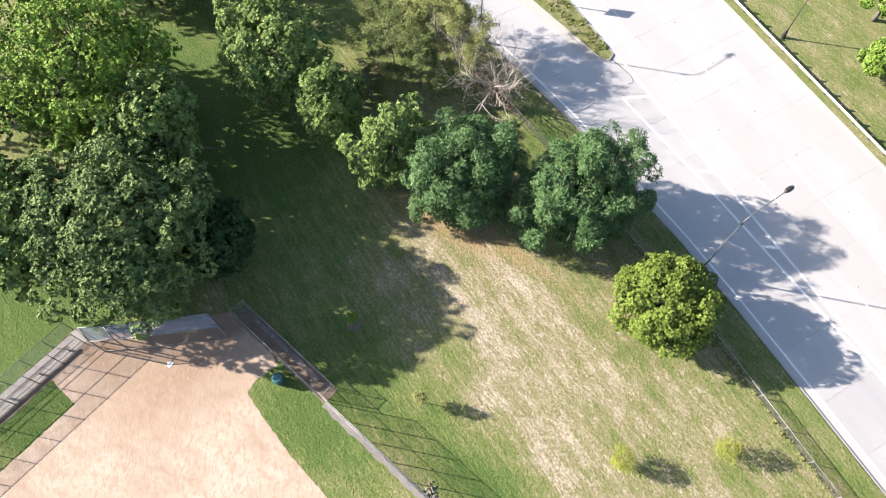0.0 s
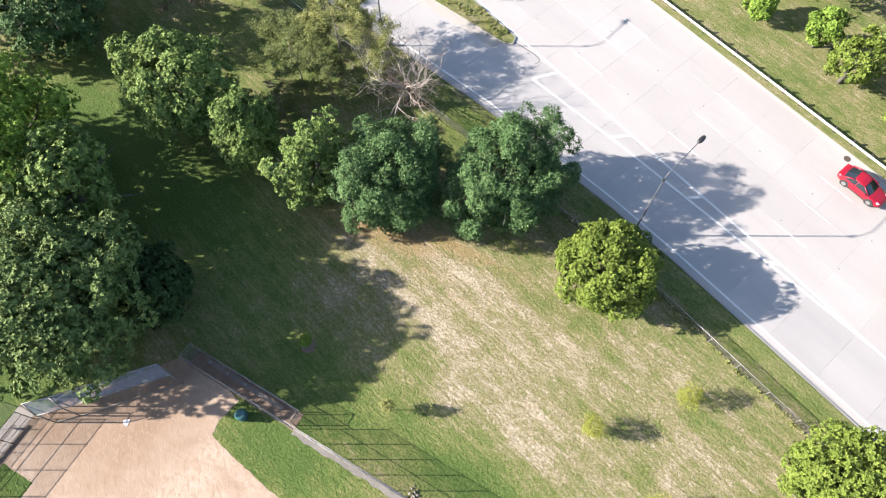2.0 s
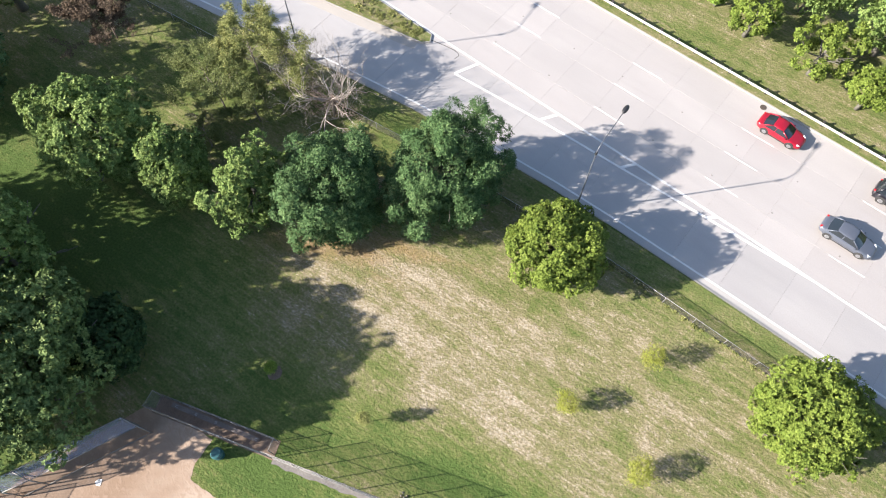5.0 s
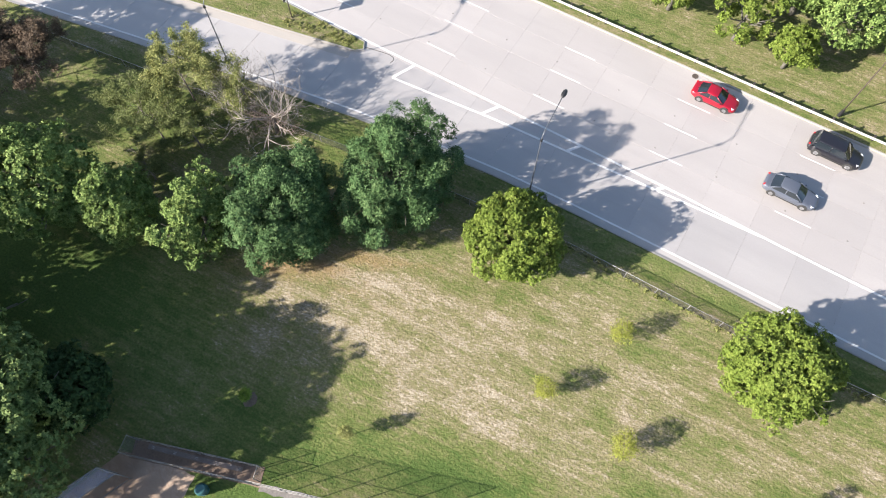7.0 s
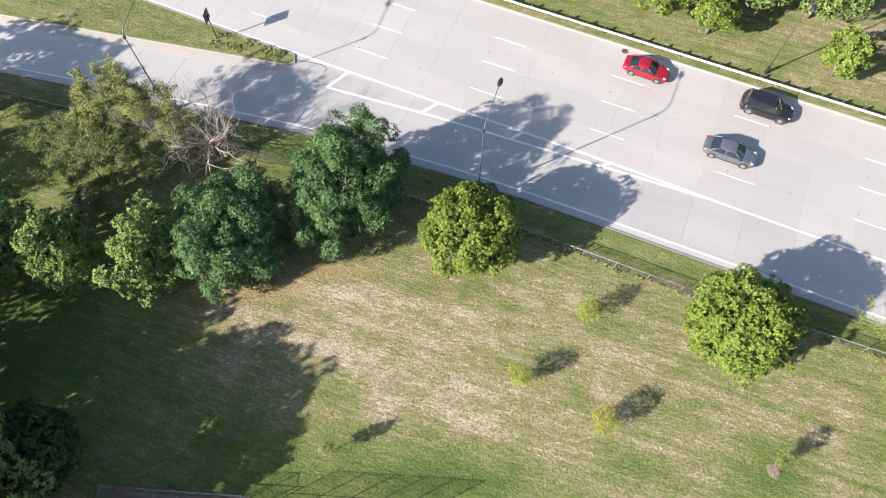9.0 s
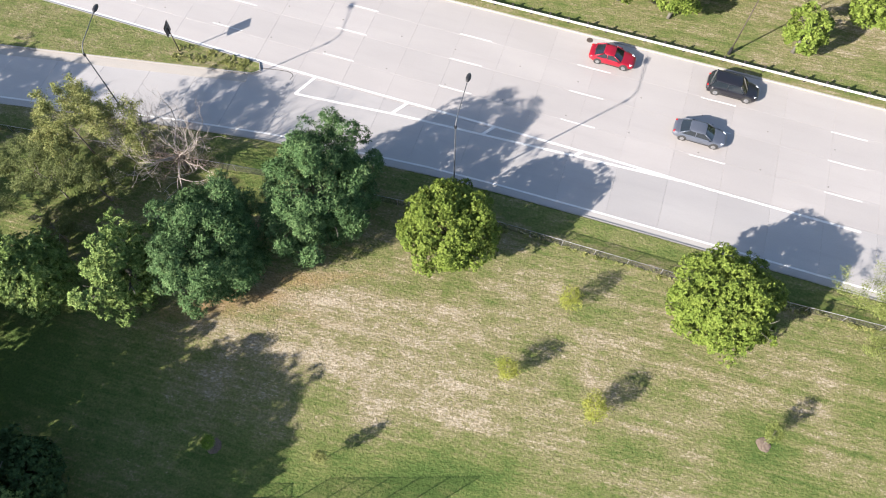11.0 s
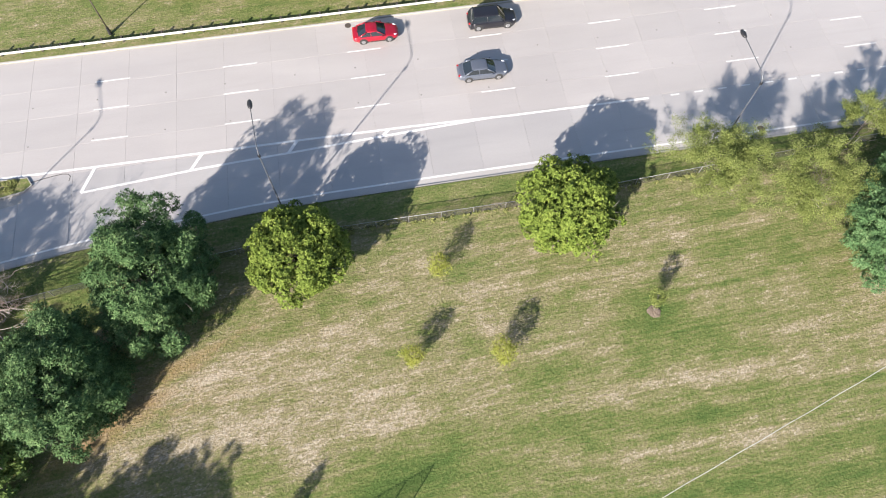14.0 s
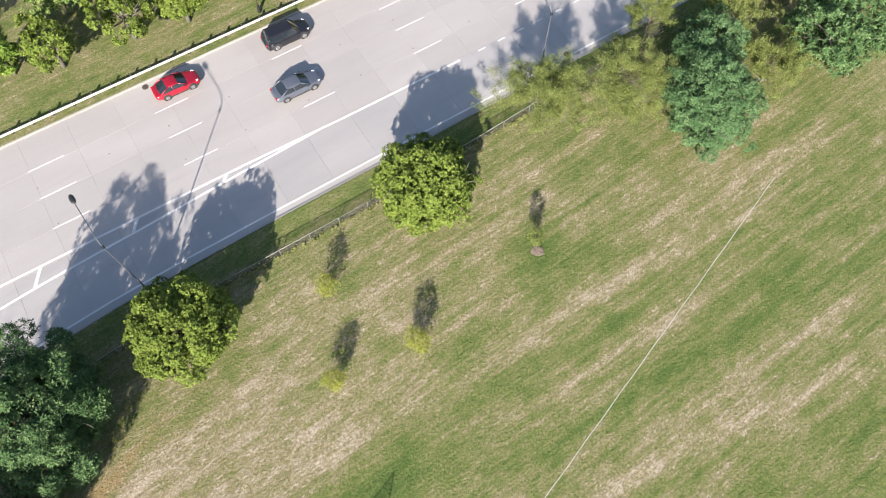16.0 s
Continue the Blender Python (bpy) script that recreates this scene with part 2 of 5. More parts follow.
def part(name, data, material=None, parent=None, label="", m=None, smooth=False):
    """One mesh object under a thing or a part. data: a mesh or a bmesh."""
    if isinstance(data, bmesh.types.BMesh):
        data = bm_mesh(name, data, material, smooth)
    ob = new(name, data)
    if parent:
        ob.parent = parent
    if m is not None:
        ob.matrix_basis = m
    return tagged(ob, label)


def thing(name, m, label, category, group="", kind=""):
    ob = new(name)
    ob.empty_display_size = 0.3
    ob.matrix_basis = m
    return tagged(ob, label, category, group, kind)


def box_into(bm, sx, sy, sz, m=None, bevel=0.0):
    r = bmesh.ops.create_cube(bm, size=1.0, matrix=(m or Matrix()) @ Matrix.Diagonal((sx, sy, sz, 1)))
    if bevel:
        edges = {e for v in r["verts"] for e in v.link_edges}
        bmesh.ops.bevel(bm, geom=list(edges), offset=bevel, segments=2, affect="EDGES")


def box(sx, sy, sz, m=None, bevel=0.0):
    bm = bmesh.new()
    box_into(bm, sx, sy, sz, m, bevel)
    return bm


def tubes(paths, sides=6):
    """Verts and faces of tapered tubes along (points, radii) paths."""
    V, F = [], []
    for pts, radii in paths:
        pts = [Vector(p) for p in pts]
        start = len(V)
        for k, p in enumerate(pts):
            d = (pts[min(k + 1, len(pts) - 1)] - pts[max(k - 1, 0)]).normalized()
            a = d.orthogonal().normalized() if abs(d.z) > 0.95 else d.cross(Vector((0, 0, 1))).normalized()
            b = d.cross(a)
            for s in range(sides):
                w = 2 * math.pi * s / sides
                V.append(p + (a * math.cos(w) + b * math.sin(w)) * radii[k])
        for k in range(len(pts) - 1):
            for s in range(sides):
                i, j = start + k * sides + s, start + k * sides + (s + 1) % sides
                F.append((i, j, j + sides, i + sides))
        F.append(tuple(range(start + sides - 1, start - 1, -1)))
        F.append(tuple(range(len(V) - sides, len(V))))
    return V, F


def tube_mesh(name, paths, material, sides=6):
    V, F = tubes(paths, sides)
    return mesh_of(name, V, F, material, True)


def fan_sheet(name, outline, z, material, thick=0.02):
    """A flat sheet with a given outline and a little thickness."""
    bm = bmesh.new()
    f = bm.faces.new([bm.verts.new((x, y, z)) for x, y in outline])
    r = bmesh.ops.extrude_face_region(bm, geom=[f])
    bmesh.ops.translate(bm, vec=(0, 0, -thick), verts=[v for v in r["geom"] if isinstance(v, bmesh.types.BMVert)])
    return bm_mesh(name, bm, material)


# ================= ground =================
def smooth(a, b, v):
    t = np.clip((v - a) / (b - a), 0, 1)
    return t * t * (3 - 2 * t)


def blob(X, Y, x, y, rx, ry, turn=0.0):
    c, s = math.cos(turn), math.sin(turn)
    u, v = (X - x) * c + (Y - y) * s, -(X - x) * s + (Y - y) * c
    return np.exp(-((u / rx) ** 2 + (v / ry) ** 2))


LINE_X = (-130, -62.3, -36.2, -27, -15.9, -11.8, -5, 4, 13, 130)
LINE_Y = (12.1, 23.7, 28.2, 29.55, 30.5, 30.82, 31.05, 31.15, 31.2, 31.2)


def line_y(x):
    """The near edge line: straight along the road, bending off along the ramp."""
    return float(np.interp(x, LINE_X, LINE_Y))


def kerb_y(x):
    """The near kerb's line, a gutter's width before the edge line."""
    return line_y(x) - 0.74


def isle_y(x):
    """The ramp's far edge along the grass island."""
    return 35.45 + 0.187 * (x + 31.6)


def dry_and_shade_of(X, Y):
    """How dry the lawn is at places, 0 to 1, plus painted tree shade."""
    D = np.full(X.shape, 0.46)
    # dry, scalped stretches of the lawn
    scalped = ((-17, 13, 10, 3.4, 0.18, 0.14), (-12, 11.3, 5, 0.9, 0.10, 0.22), (-16.6, 15.9, 3.2, 0.9, 0.2, 0.22), (-18, 10.6, 4, 0.8, 0.2, 0.14), (-8.5, 15.3, 6, 2.2, 0.1, 0.10),
        (-4.4, 10.8, 5, 1.8, 0.1, 0.16), (-5.5, 15.8, 4, 1.0, 0, 0.14), (-7, 17.8, 5, 1.0, 0.1, 0.12), (-1, 12.6, 6, 1.6, 0, 0.12), (5, 19, 7, 1.4, 0, 0.14))
    # dry streaks along the mower's way
    worn = ((2.2, 22.4, 1.8, 0.9, 0.3, 0.3), (-24, 11, 4, 2.0, 0.3, 0.12), (-20, 7.5, 7, 3.0, 0.3, 0.08), (-15, 5.0, 4, 1.2, 0.3, 0.10), (20, 21, 6, 1.8, 0, 0.14),
        (-8.8, 8.6, 1.6, 1.4, 0.4, 0.22), (-0.4, 10.2, 3, 0.8, 0.1, 0.14), (22.5, 9.7, 10, 0.7, 0.02, 0.26), (27, 4.6, 7, 0.7, -0.04, 0.34), (17, 5.0, 5, 0.7, 0.0, 0.18))
    # bleached spots
    parched = ((31, -2.2, 16, 1.0, 0.0, 0.30), (28, -5, 16, 1.0, -0.12, 0.34), (34, 8.6, 6, 0.6, -0.08, 0.22), (30, 14, 9, 2, 0, 0.10), (40, 12, 8, 3, 0, 0.16),
        (-29, 23, 6, 3, 0, -0.14), (-38, 17, 6, 3, 0.2, 0.08), (8.0, 15.0, 1.0, 0.8, 0, 0.25), (0.5, 15.0, 0.8, 0.6, 0, 0.2), (6.4, 16.4, 0.5, 1.6, 0.5, 0.2))
    for x, y, rx, ry, turn, k in scalped + worn + parched:
        D += k * blob(X, Y, x, y, rx, ry, turn)
    # fresher, greener stretches
    fresh = ((-15, 1.8, 9, 3.0, 0.3, 0.28), (-2.5, 5.2, 6, 1.9, 0.2, 0.30), (1.0, 7.2, 3.5, 1.2, 0.1, 0.14), (-14, -4, 6, 3, 0.3, 0.5), (10.5, 12.0, 3.0, 1.0, 0.2, 0.12),
        (13, 7.4, 8, 0.9, 0, 0.14), (20.4, 15.5, 1.9, 1.7, 0, 0.36), (24, 13, 7, 1.5, 0, 0.12), (-6.8, 16.2, 1.5, 0.6, 0.2, 0.22))
    # greener spots under trees and round saplings; two broad ones paint in tree shade
    lush_and_shade = ((-5.6, 20.0, 1.6, 0.7, 0, 0.14), (1.0, 16.6, 1.4, 1.0, 0, 0.14), (-12.5, 8.0, 2.0, 1.0, 0.2, 0.16), (-32, -22, 7, 10, 0.3, 0.6), (-25, -21, 3, 3, 0.3, 0.6),
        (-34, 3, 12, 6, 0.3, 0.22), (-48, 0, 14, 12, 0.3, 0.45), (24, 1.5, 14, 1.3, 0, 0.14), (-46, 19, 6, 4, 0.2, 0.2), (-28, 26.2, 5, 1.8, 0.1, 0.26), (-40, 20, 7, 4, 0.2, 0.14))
    for x, y, rx, ry, turn, k in fresh + lush_and_shade:
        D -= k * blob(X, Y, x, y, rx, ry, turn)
    D = np.where(Y > 50, 0.40 + 0.22 * blob(X, Y, 25, 60, 10, 4), D)
    D = np.where((Y > 27.6) & (Y < 32), 0.34, D)
    D = np.where(Y < 26, D - 0.02 * smooth(8, 24, X), D)
    D = np.where(Y < 32, D - 0.05 * smooth(16, 32, X), D)
    D = np.where(X > -6, D - 0.06 * (1 - smooth(5, 10, Y)), D)
    # mowing bands
    D += 0.035 * np.sin((Y + 0.06 * X) * 2 * math.pi / 3.3) * (Y < 26) * (X > -2)
    return np.clip(D, 0, 1)


def bareness_of(X, Y):
    """Where brown soil shows through, under and before the tree row."""
    B = np.zeros(X.shape)
    for x, y, rx, ry, turn, k in ((-25.5, 11.5, 4.0, 1.3, 0.35, 0.6), (-16.5, 14.0, 6.0, 2.6, 0.2, 0.34), (-6, 14.5, 4, 1.5, 0, 0.14), (-18, 17.2, 5.0, 0.9, 0.3, 0.5), (-21.5, 14.4, 3.0, 1.1, 0.4, 0.5), (-12.5, 19.5, 2.5, 0.8, 0.5, 0.3), (-24, 8.5, 3, 1.0, 0.5, 0.25),
                              (-19.0, 2.2, 1.0, 0.8, 0, 0.3), (-36, 19.5, 4, 2.0, 0.2, 0.2), (-22, 20, 4, 3, 0.3, 0.4), (-10.5, 4.6, 0.8, 0.6, 0, 0.3)):
        B += k * blob(X, Y, x, y, rx, ry, turn)
    return B


def build_ground():
    xs = np.concatenate([[-1500, -400, -160], np.arange(-90, 90.1, 0.75), [160, 400, 1500]])
    ys = np.concatenate([[-1500, -400, -120], np.arange(-50, 90.1, 0.75), [160, 400, 1500]])
    X, Y = np.meshgrid(xs, ys, indexing="ij")
    D = dry_and_shade_of(X, Y)
    # the road's bed lies lower than the lawn beyond its kerbs
    nx, ny = X.shape
    F = []
    bed = -0.30
    Zg = np.zeros_like(X)
    for i, x in enumerate(xs):
        k = kerb_y(max(-200, min(200, x)))
        a, b2 = int(np.argmin(np.abs(ys - (k - 0.1)))), int(np.argmin(np.abs(ys - 50.64)))
        Y[i, a], Y[i, a + 1], Y[i, b2], Y[i, b2 + 1] = k - 0.12, k - 0.06, 50.62, 50.66
        Zg[i, a + 1:b2 + 1] = bed
    V = np.stack([X, Y, Zg], -1).reshape(-1, 3)
    idx = np.arange(nx * ny).reshape(nx, ny)
    quads = np.stack([idx[:-1, :-1], idx[1:, :-1], idx[1:, 1:], idx[:-1, 1:]], -1).reshape(-1, 4)
    me = mesh_of("ground", V, quads.tolist(), GRASS)
    at = me.attributes.new("dry_and_shade", "FLOAT", "POINT")
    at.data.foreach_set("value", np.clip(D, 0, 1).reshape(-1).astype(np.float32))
    at = me.attributes.new("bareness", "FLOAT", "POINT")
    at.data.foreach_set("value", bareness_of(X, Y).reshape(-1).astype(np.float32))
    return tagged(new("ground", me), "mown park lawn, green with dry straw-coloured stretches", "lawn", kind="structure")


build_ground()

# ================= road =================
ROAD_Z = -0.12
road = tagged(new("road", fan_sheet("road_bed", [(-130, 11), (-62.3, 22.75), (-36.2, 27.25), (-27, 28.6), (-15.9, 29.55), (-5, 30.1), (130, 30.2), (130, 50.9), (-130, 50.9)], ROAD_Z - 0.02, JOINT, 0.2)),
              "pale concrete carriageway with joints, white lane lines and a merging ramp", "road", kind="structure")


def slab_mesh(pts, gap=1.0):
    """A slab with a slightly lowered, chamfered rim. pts: four corners, counter-clockwise."""
    c = Vector((sum(p[0] for p in pts) / 4, sum(p[1] for p in pts) / 4))
    V, out = [], []
    for inset, z in ((0.006, -0.03), (0.007, -0.006), (0.014, 0.0)):
        for p in pts:
            d = Vector((c.x - p[0], c.y - p[1]))
            k = Vector((math.copysign(inset * gap, d.x), math.copysign(inset * gap, d.y)))
            V.append((p[0] - c.x + k.x, p[1] - c.y + k.y, z))
    F = [(8, 9, 10, 11)] + [(a + k, a + (k + 1) % 4, a + 4 + (k + 1) % 4, a + 4 + k) for a in (0, 4) for k in range(4)]
    return c, V, F


def edge_strip(name, material, pts, width, z, label, category, kind="structure", height=0.006):
    """A painted line or kerb along points; width to both sides."""
    V, F = [], []
    n = len(pts)
    for k, p in enumerate(pts):
        p = Vector(p)
        d = (Vector(pts[min(k + 1, n - 1)]) - Vector(pts[max(k - 1, 0)])).normalized()
        s = Vector((-d.y, d.x)) * width / 2
        for q, h in ((p + s, -0.05), (p + s, height), (p - s, height), (p - s, -0.05)):
            V.append((q.x, q.y, z + h))
    for k in range(n - 1):
        a = 4 * k
        for j in range(3):
            F.append((a + j, a + j + 1, a + 5 + j, a + 4 + j))
    F += [(0, 1, 2, 3), (4 * n - 1, 4 * n - 2, 4 * n - 3, 4 * n - 4)]
    return tagged(new(name, mesh_of(name, V, F, material)), label, category, kind=kind)


# near kerb with its gutter, the island's kerb and the far edge
near = [(x, kerb_y(x)) for x in (-130, -90, -62, -48, -36, -31, -27, -23, -19, -16, -14, -12, -10, -8, -5, -2, 4, 9, 13, 40, 130)]
edge_strip("kerb", KERB, [(x, y - 0.09) for x, y in near], 0.18, 0.0, "weathered concrete kerb along the near edge of the road", "kerb", height=0.0)
edge_strip("gutter", GUTTER, [(x, y + 0.31) for x, y in near], 0.62, ROAD_Z, "pale concrete gutter below the near kerb", "gutter", height=0.004)
isle_edge = [(-110, isle_y(-110)), (-70, isle_y(-70)), (-45, isle_y(-45)), (-31.6, isle_y(-31.6)), (-31.0, 36.0), (-31.4, 36.75), (-45, 37.0), (-60, 37.2), (-110, 37.6)]
edge_strip("kerb", KERB, isle_edge, 0.24, -0.02, "low concrete kerb round the grass island", "kerb", height=0.03)
edge_strip("worn_margin", SAND, [(x, isle_y(x) - 0.62) for x in (-110, -90, -70, -60, -52, -46, -41, -37, -34, -31.8)], 1.0, ROAD_Z, "sandy broken margin of the ramp beside the island", "road margin", height=0.005)
isle_me = fan_sheet("traffic_island", [(x, y) for x, y in isle_edge], 0.015, GRASS, 0.12)
at = isle_me.attributes.new("dry_and_shade", "FLOAT", "POINT")
at.data.foreach_set("value", [0.38] * len(isle_me.vertices))
tagged(new("traffic_island", isle_me), "grass wedge between the ramp and the main road", "traffic island", kind="structure")
edge_strip("kerb", KERB, [(-130, 50.55), (130, 50.55)], 0.16, -0.08, "pale concrete edging along the far lanes", "kerb", height=0.08)

# painted lines
Z = ROAD_Z + 0.004
edge_strip("edge_line", WHITE_PAINT, [(x, y + 0.74) for x, y in near], 0.16, Z + 0.002, "white edge line beside the near kerb", "road marking")
edge_strip("edge_line", YELLOW_PAINT, [(-130, 50.45), (130, 50.45)], 0.1, Z, "worn yellow edge line by the far lanes", "road marking")
edge_strip("gore_line", WHITE_PAINT, [(-110, 37.95), (-50, 37.45), (-30, 37.1), (-7, 37.0), (3, 36.9), (13, 36.62), (26, 36.5)], 0.2, Z, "long white outer line of the painted gore", "road marking")
edge_strip("gore_line", WHITE_PAINT, [(-26.6, 34.55), (-16, 35.4), (-8, 35.78), (2, 36.3), (10.5, 36.67)], 0.2, Z + 0.004, "white inner line of the painted gore", "road marking")
for (x0, y0), (x1, y1) in (((-26.6, 34.55), (-25.5, 37.05)), ((-17.0, 35.35), (-15.9, 37.05)), ((-8.2, 35.75), (-7.3, 37.0)), ((0.5, 36.24), (1.2, 36.92))):
    tagged(edge_strip("gore_bar", WHITE_PAINT, [(x0, y0), (x1, y1)], 0.28, Z + 0.008, "slanted white bar across the painted gore", "road marking"), group="gore bars")
dash = None
for row, y in enumerate((39.8, 43.3, 46.6)):
    for k in range(-7, 8):
        x = -1.7 + 12.15 * k
        yy = y - 0.008 * x
        if dash is None:
            dash = edge_strip("lane_dash", WHITE_PAINT, [(-1.65, 0), (1.65, 0)], 0.1, 0, "short white lane dash on concrete", "road marking", height=0.006)
            tagged(dash, group="lane dashes")
            dash.matrix_basis = pose(x + 1.65, yy, Z)
        else:
            copy_thing(dash, pose(x + 1.65, yy, Z))
dot = None
for k in range(14):
    m = pose(28.6 + 2.35 * k, 36.5, Z)
    if dot is None:
        dot = edge_strip("lane_dot", WHITE_PAINT, [(-0.42, 0), (0.42, 0)], 0.13, 0, "short white dot line past the gore", "road marking", height=0.006)
        tagged(dot, group="lane dots").matrix_basis = m
    else:
        copy_thing(dot, m)

edge_strip("tar_seam", JOINT_DARK, [(-31.9, 36.0), (-31.2, 36.3), (-30.2, 36.5), (-29.2, 36.68), (-28.4, 36.78), (-27.9, 36.7), (-27.65, 36.45), (-27.75, 35.95)], 0.07, Z, "thin dark tar seam past the tip of the grass island", "road seam", height=0.005)

# cast-iron covers and small road studs
def manhole(x, y, r, name, label):
    bm = bmesh.new()
    bmesh.ops.create_cone(bm, cap_ends=True, segments=24, radius1=r, radius2=r * 0.96, depth=0.03)
    for k in range(-2, 3):
        box_into(bm, 1.5 * r * math.cos(k * 0.5), 0.05, 0.012, pose(0, k * r * 0.35, 0.018))
    return tagged(part(name, bm, DARK_STEEL, m=pose(x, y, ROAD_Z + 0.005)), label, "manhole cover")


manhole(-1.3, 50.0, 0.32, "manhole_cover", "dark cast-iron cover in the far gutter")
manhole(35.3, 31.45, 0.34, "manhole_cover", "dark cast-iron drain by the near kerb")
stud_bm = bmesh.new()
bmesh.ops.create_cone(stud_bm, cap_ends=True, segments=8, radius1=0.09, radius2=0.05, depth=0.03)
stud_me = bm_mesh("road_stud", stud_bm, JOINT)
rs = random.Random(5)
for k in range(16):
    for y in (40.3, 44.6):
        tagged(new("road_stud", stud_me), "small dark road stud", "road stud", "road studs").matrix_basis = pose(-50 + 6.1 * k + rs.uniform(-0.3, 0.3), y - 0.008 * k + rs.uniform(-0.1, 0.1), ROAD_Z + 0.015)

# ================= guard rail on the far side =================
def guard_rail():
    rail = thing("guard_rail", pose(0, 51.16, 0), "long white-painted steel guard rail on short dark posts", "guard rail")
    prof = [(-0.02, 0.44), (-0.07, 0.47), (-0.07, 0.52), (-0.03, 0.55), (-0.07, 0.58), (-0.07, 0.63), (-0.02, 0.66), (0.04, 0.66), (0.01, 0.55), (0.04, 0.44)]
    V, F, n = [], [], len(prof)
    for x in (-110, 110):
        V += [(x, y, z) for y, z in prof]
    F = [(k, (k + 1) % n, n + (k + 1) % n, n + k) for k in range(n)] + [tuple(range(n)), tuple(range(2 * n - 1, n - 1, -1))]
    part("rail", mesh_of("rail", V, F, WHITE_STEEL), parent=rail)
    bm = bmesh.new()
    box_into(bm, 0.17, 0.18, 0.74, pose(0, 0.27, 0.37), 0.015)
    box_into(bm, 0.19, 0.2, 0.22, pose(0, 0.13, 0.54), 0.015)
    me = bm_mesh("post", bm, POST_WOOD)
    for k in range(-52, 53):
        part("post", me, parent=rail, m=pose(k * 1.95, 0, 0))


guard_rail()


# ================= lamps =================
def street_lamp(m, height, arm, steel, label, group):
    t = thing("street_lamp", m, label, "street lamp", group)
    bm = bmesh.new()
    bmesh.ops.create_cone(bm, cap_ends=True, segments=12, radius1=0.2, radius2=0.14, depth=0.9, matrix=pose(0, 0, 0.4))
    part("base", bm, BLACK_STEEL, t, "dark flared lamp base")
    bend = height - 0.9
    pts, rad = [(0, 0, 0.1), (0, 0, bend * 0.5), (0, 0, bend)], [0.074, 0.058, 0.046]
    if arm > 1:
        for k in range(1, 6):
            a = k / 5 * math.pi / 2
            pts.append((0, 0.9 * (1 - math.cos(a)), bend + 0.75 * math.sin(a)))
            rad.append(0.044 - 0.002 * k)
        pts.append((0, arm - 0.3, height + 0.05))
        rad.append(0.032)
    else:
        pts += [(0, 0, height), (0, arm, height + 0.05)]
        rad += [0.07, 0.05]
    part("pole", tube_mesh("pole", [(pts, rad)], steel, 8), parent=t)
    bm = bmesh.new()
    bmesh.ops.create_uvsphere(bm, u_segments=12, v_segments=8, radius=0.5, matrix=pose(0, arm + 0.1, height + 0.06) @ Matrix.Diagonal((0.42, 0.95, 0.3, 1)))
    head = part("lamp_head", bm, BLACK_STEEL, t, "black cobra-head lamp", smooth=True)
    part("lens", box(0.22, 0.4, 0.06, pose(0, arm + 0.15, height - 0.08), 0.02), PAD, head, "clouded lamp lens")
    bm = bmesh.new()
    bmesh.ops.create_cone(bm, cap_ends=True, segments=10, radius1=0.11, radius2=0.11, depth=0.22, matrix=pose(0, 0, bend))
    part("collar", bm, BLACK_STEEL, t)
    return t


for x, y, w, tall, arm in ((-8.85, 29.35, 4, 10.3, 4.0), (-39.2, 26.2, 12, 10.8, 3.9), (30.5, 29.8, 4, 10.3, 4.2), (-77, 19.6, 10, 10.5, 4.0), (69, 29.6, 4, 10.3, 4.0)):
    street_lamp(pose(x, y, 0, 0, 0, w), tall, arm, GREY_STEEL, "tall grey street lamp with a long bent arm over the road", "near lamps")
for x in (-61.5, -24.75, 12.15, 49.0):
    street_lamp(pose(x, 52.6, 0, 0, 0, 180), 10.3, 1.8, DARK_STEEL, "tall dark street lamp on the far verge", "far lamps")

# road sign on the island, seen from behind
sign = thing("road_sign", pose(-39.5, 35.6, 0, 0, 0, 106), "square road sign seen from behind on a slanted post", "road sign")
part("post", tube_mesh("post", [([(0, 0, 0), (0, 0, 3.2)], [0.06, 0.06])], DARK_STEEL, 8), parent=sign)
part("panel", box(1.15, 0.05, 1.25, pose(0, 0.09, 3.1), 0.02), SIGN_BACK, sign, "dark bare back of a sign panel")
for z in (2.8, 3.4):
    part("bracket", box(0.9, 0.05, 0.08, pose(0, 0.05, z)), OLD_STEEL, sign)


# ================= fences =================
def fence(name, a, b, height, gap, label, rails=(1.0,), steel=GALV, wire=None, r=0.035):
    """A chain-link fence from a to b: posts, rails and one panel of mesh."""
    a, b = Vector(a), Vector(b)
    d = b - a
    t = thing(name, pose(a.x, a.y, 0, 0, 0, math.degrees(math.atan2(d.y, d.x))), label, "fence")
    n = max(1, round(d.length / gap))
    me = tube_mesh("post", [([(0, 0, -0.1), (0, 0, height + 0.04)], [min(r, 0.036)] * 2)], OLD_STEEL if steel == FENCE_STEEL else steel, 6)
    for k in range(n + 1):
        part("post", me, parent=t, m=pose(d.length * k / n, 0, 0))
    for f in rails:
        part("rail", tube_mesh("rail", [([(0, 0, height * f), (d.length, 0, height * f)], [r * 0.62] * 2)], steel, 6), parent=t)
    V = [(0, -0.004, 0.03), (d.length, -0.004, 0.03), (d.length, -0.004, height), (0, -0.004, height), (0, 0.004, 0.03), (d.length, 0.004, 0.03), (d.length, 0.004, height), (0, 0.004, height)]
    part("mesh_panel", mesh_of("mesh_panel", V, [(0, 1, 2, 3), (7, 6, 5, 4), (0, 4, 5, 1), (3, 2, 6, 7)], wire or MESH_WIRE), parent=t, label="sagging chain-link mesh")
    return t


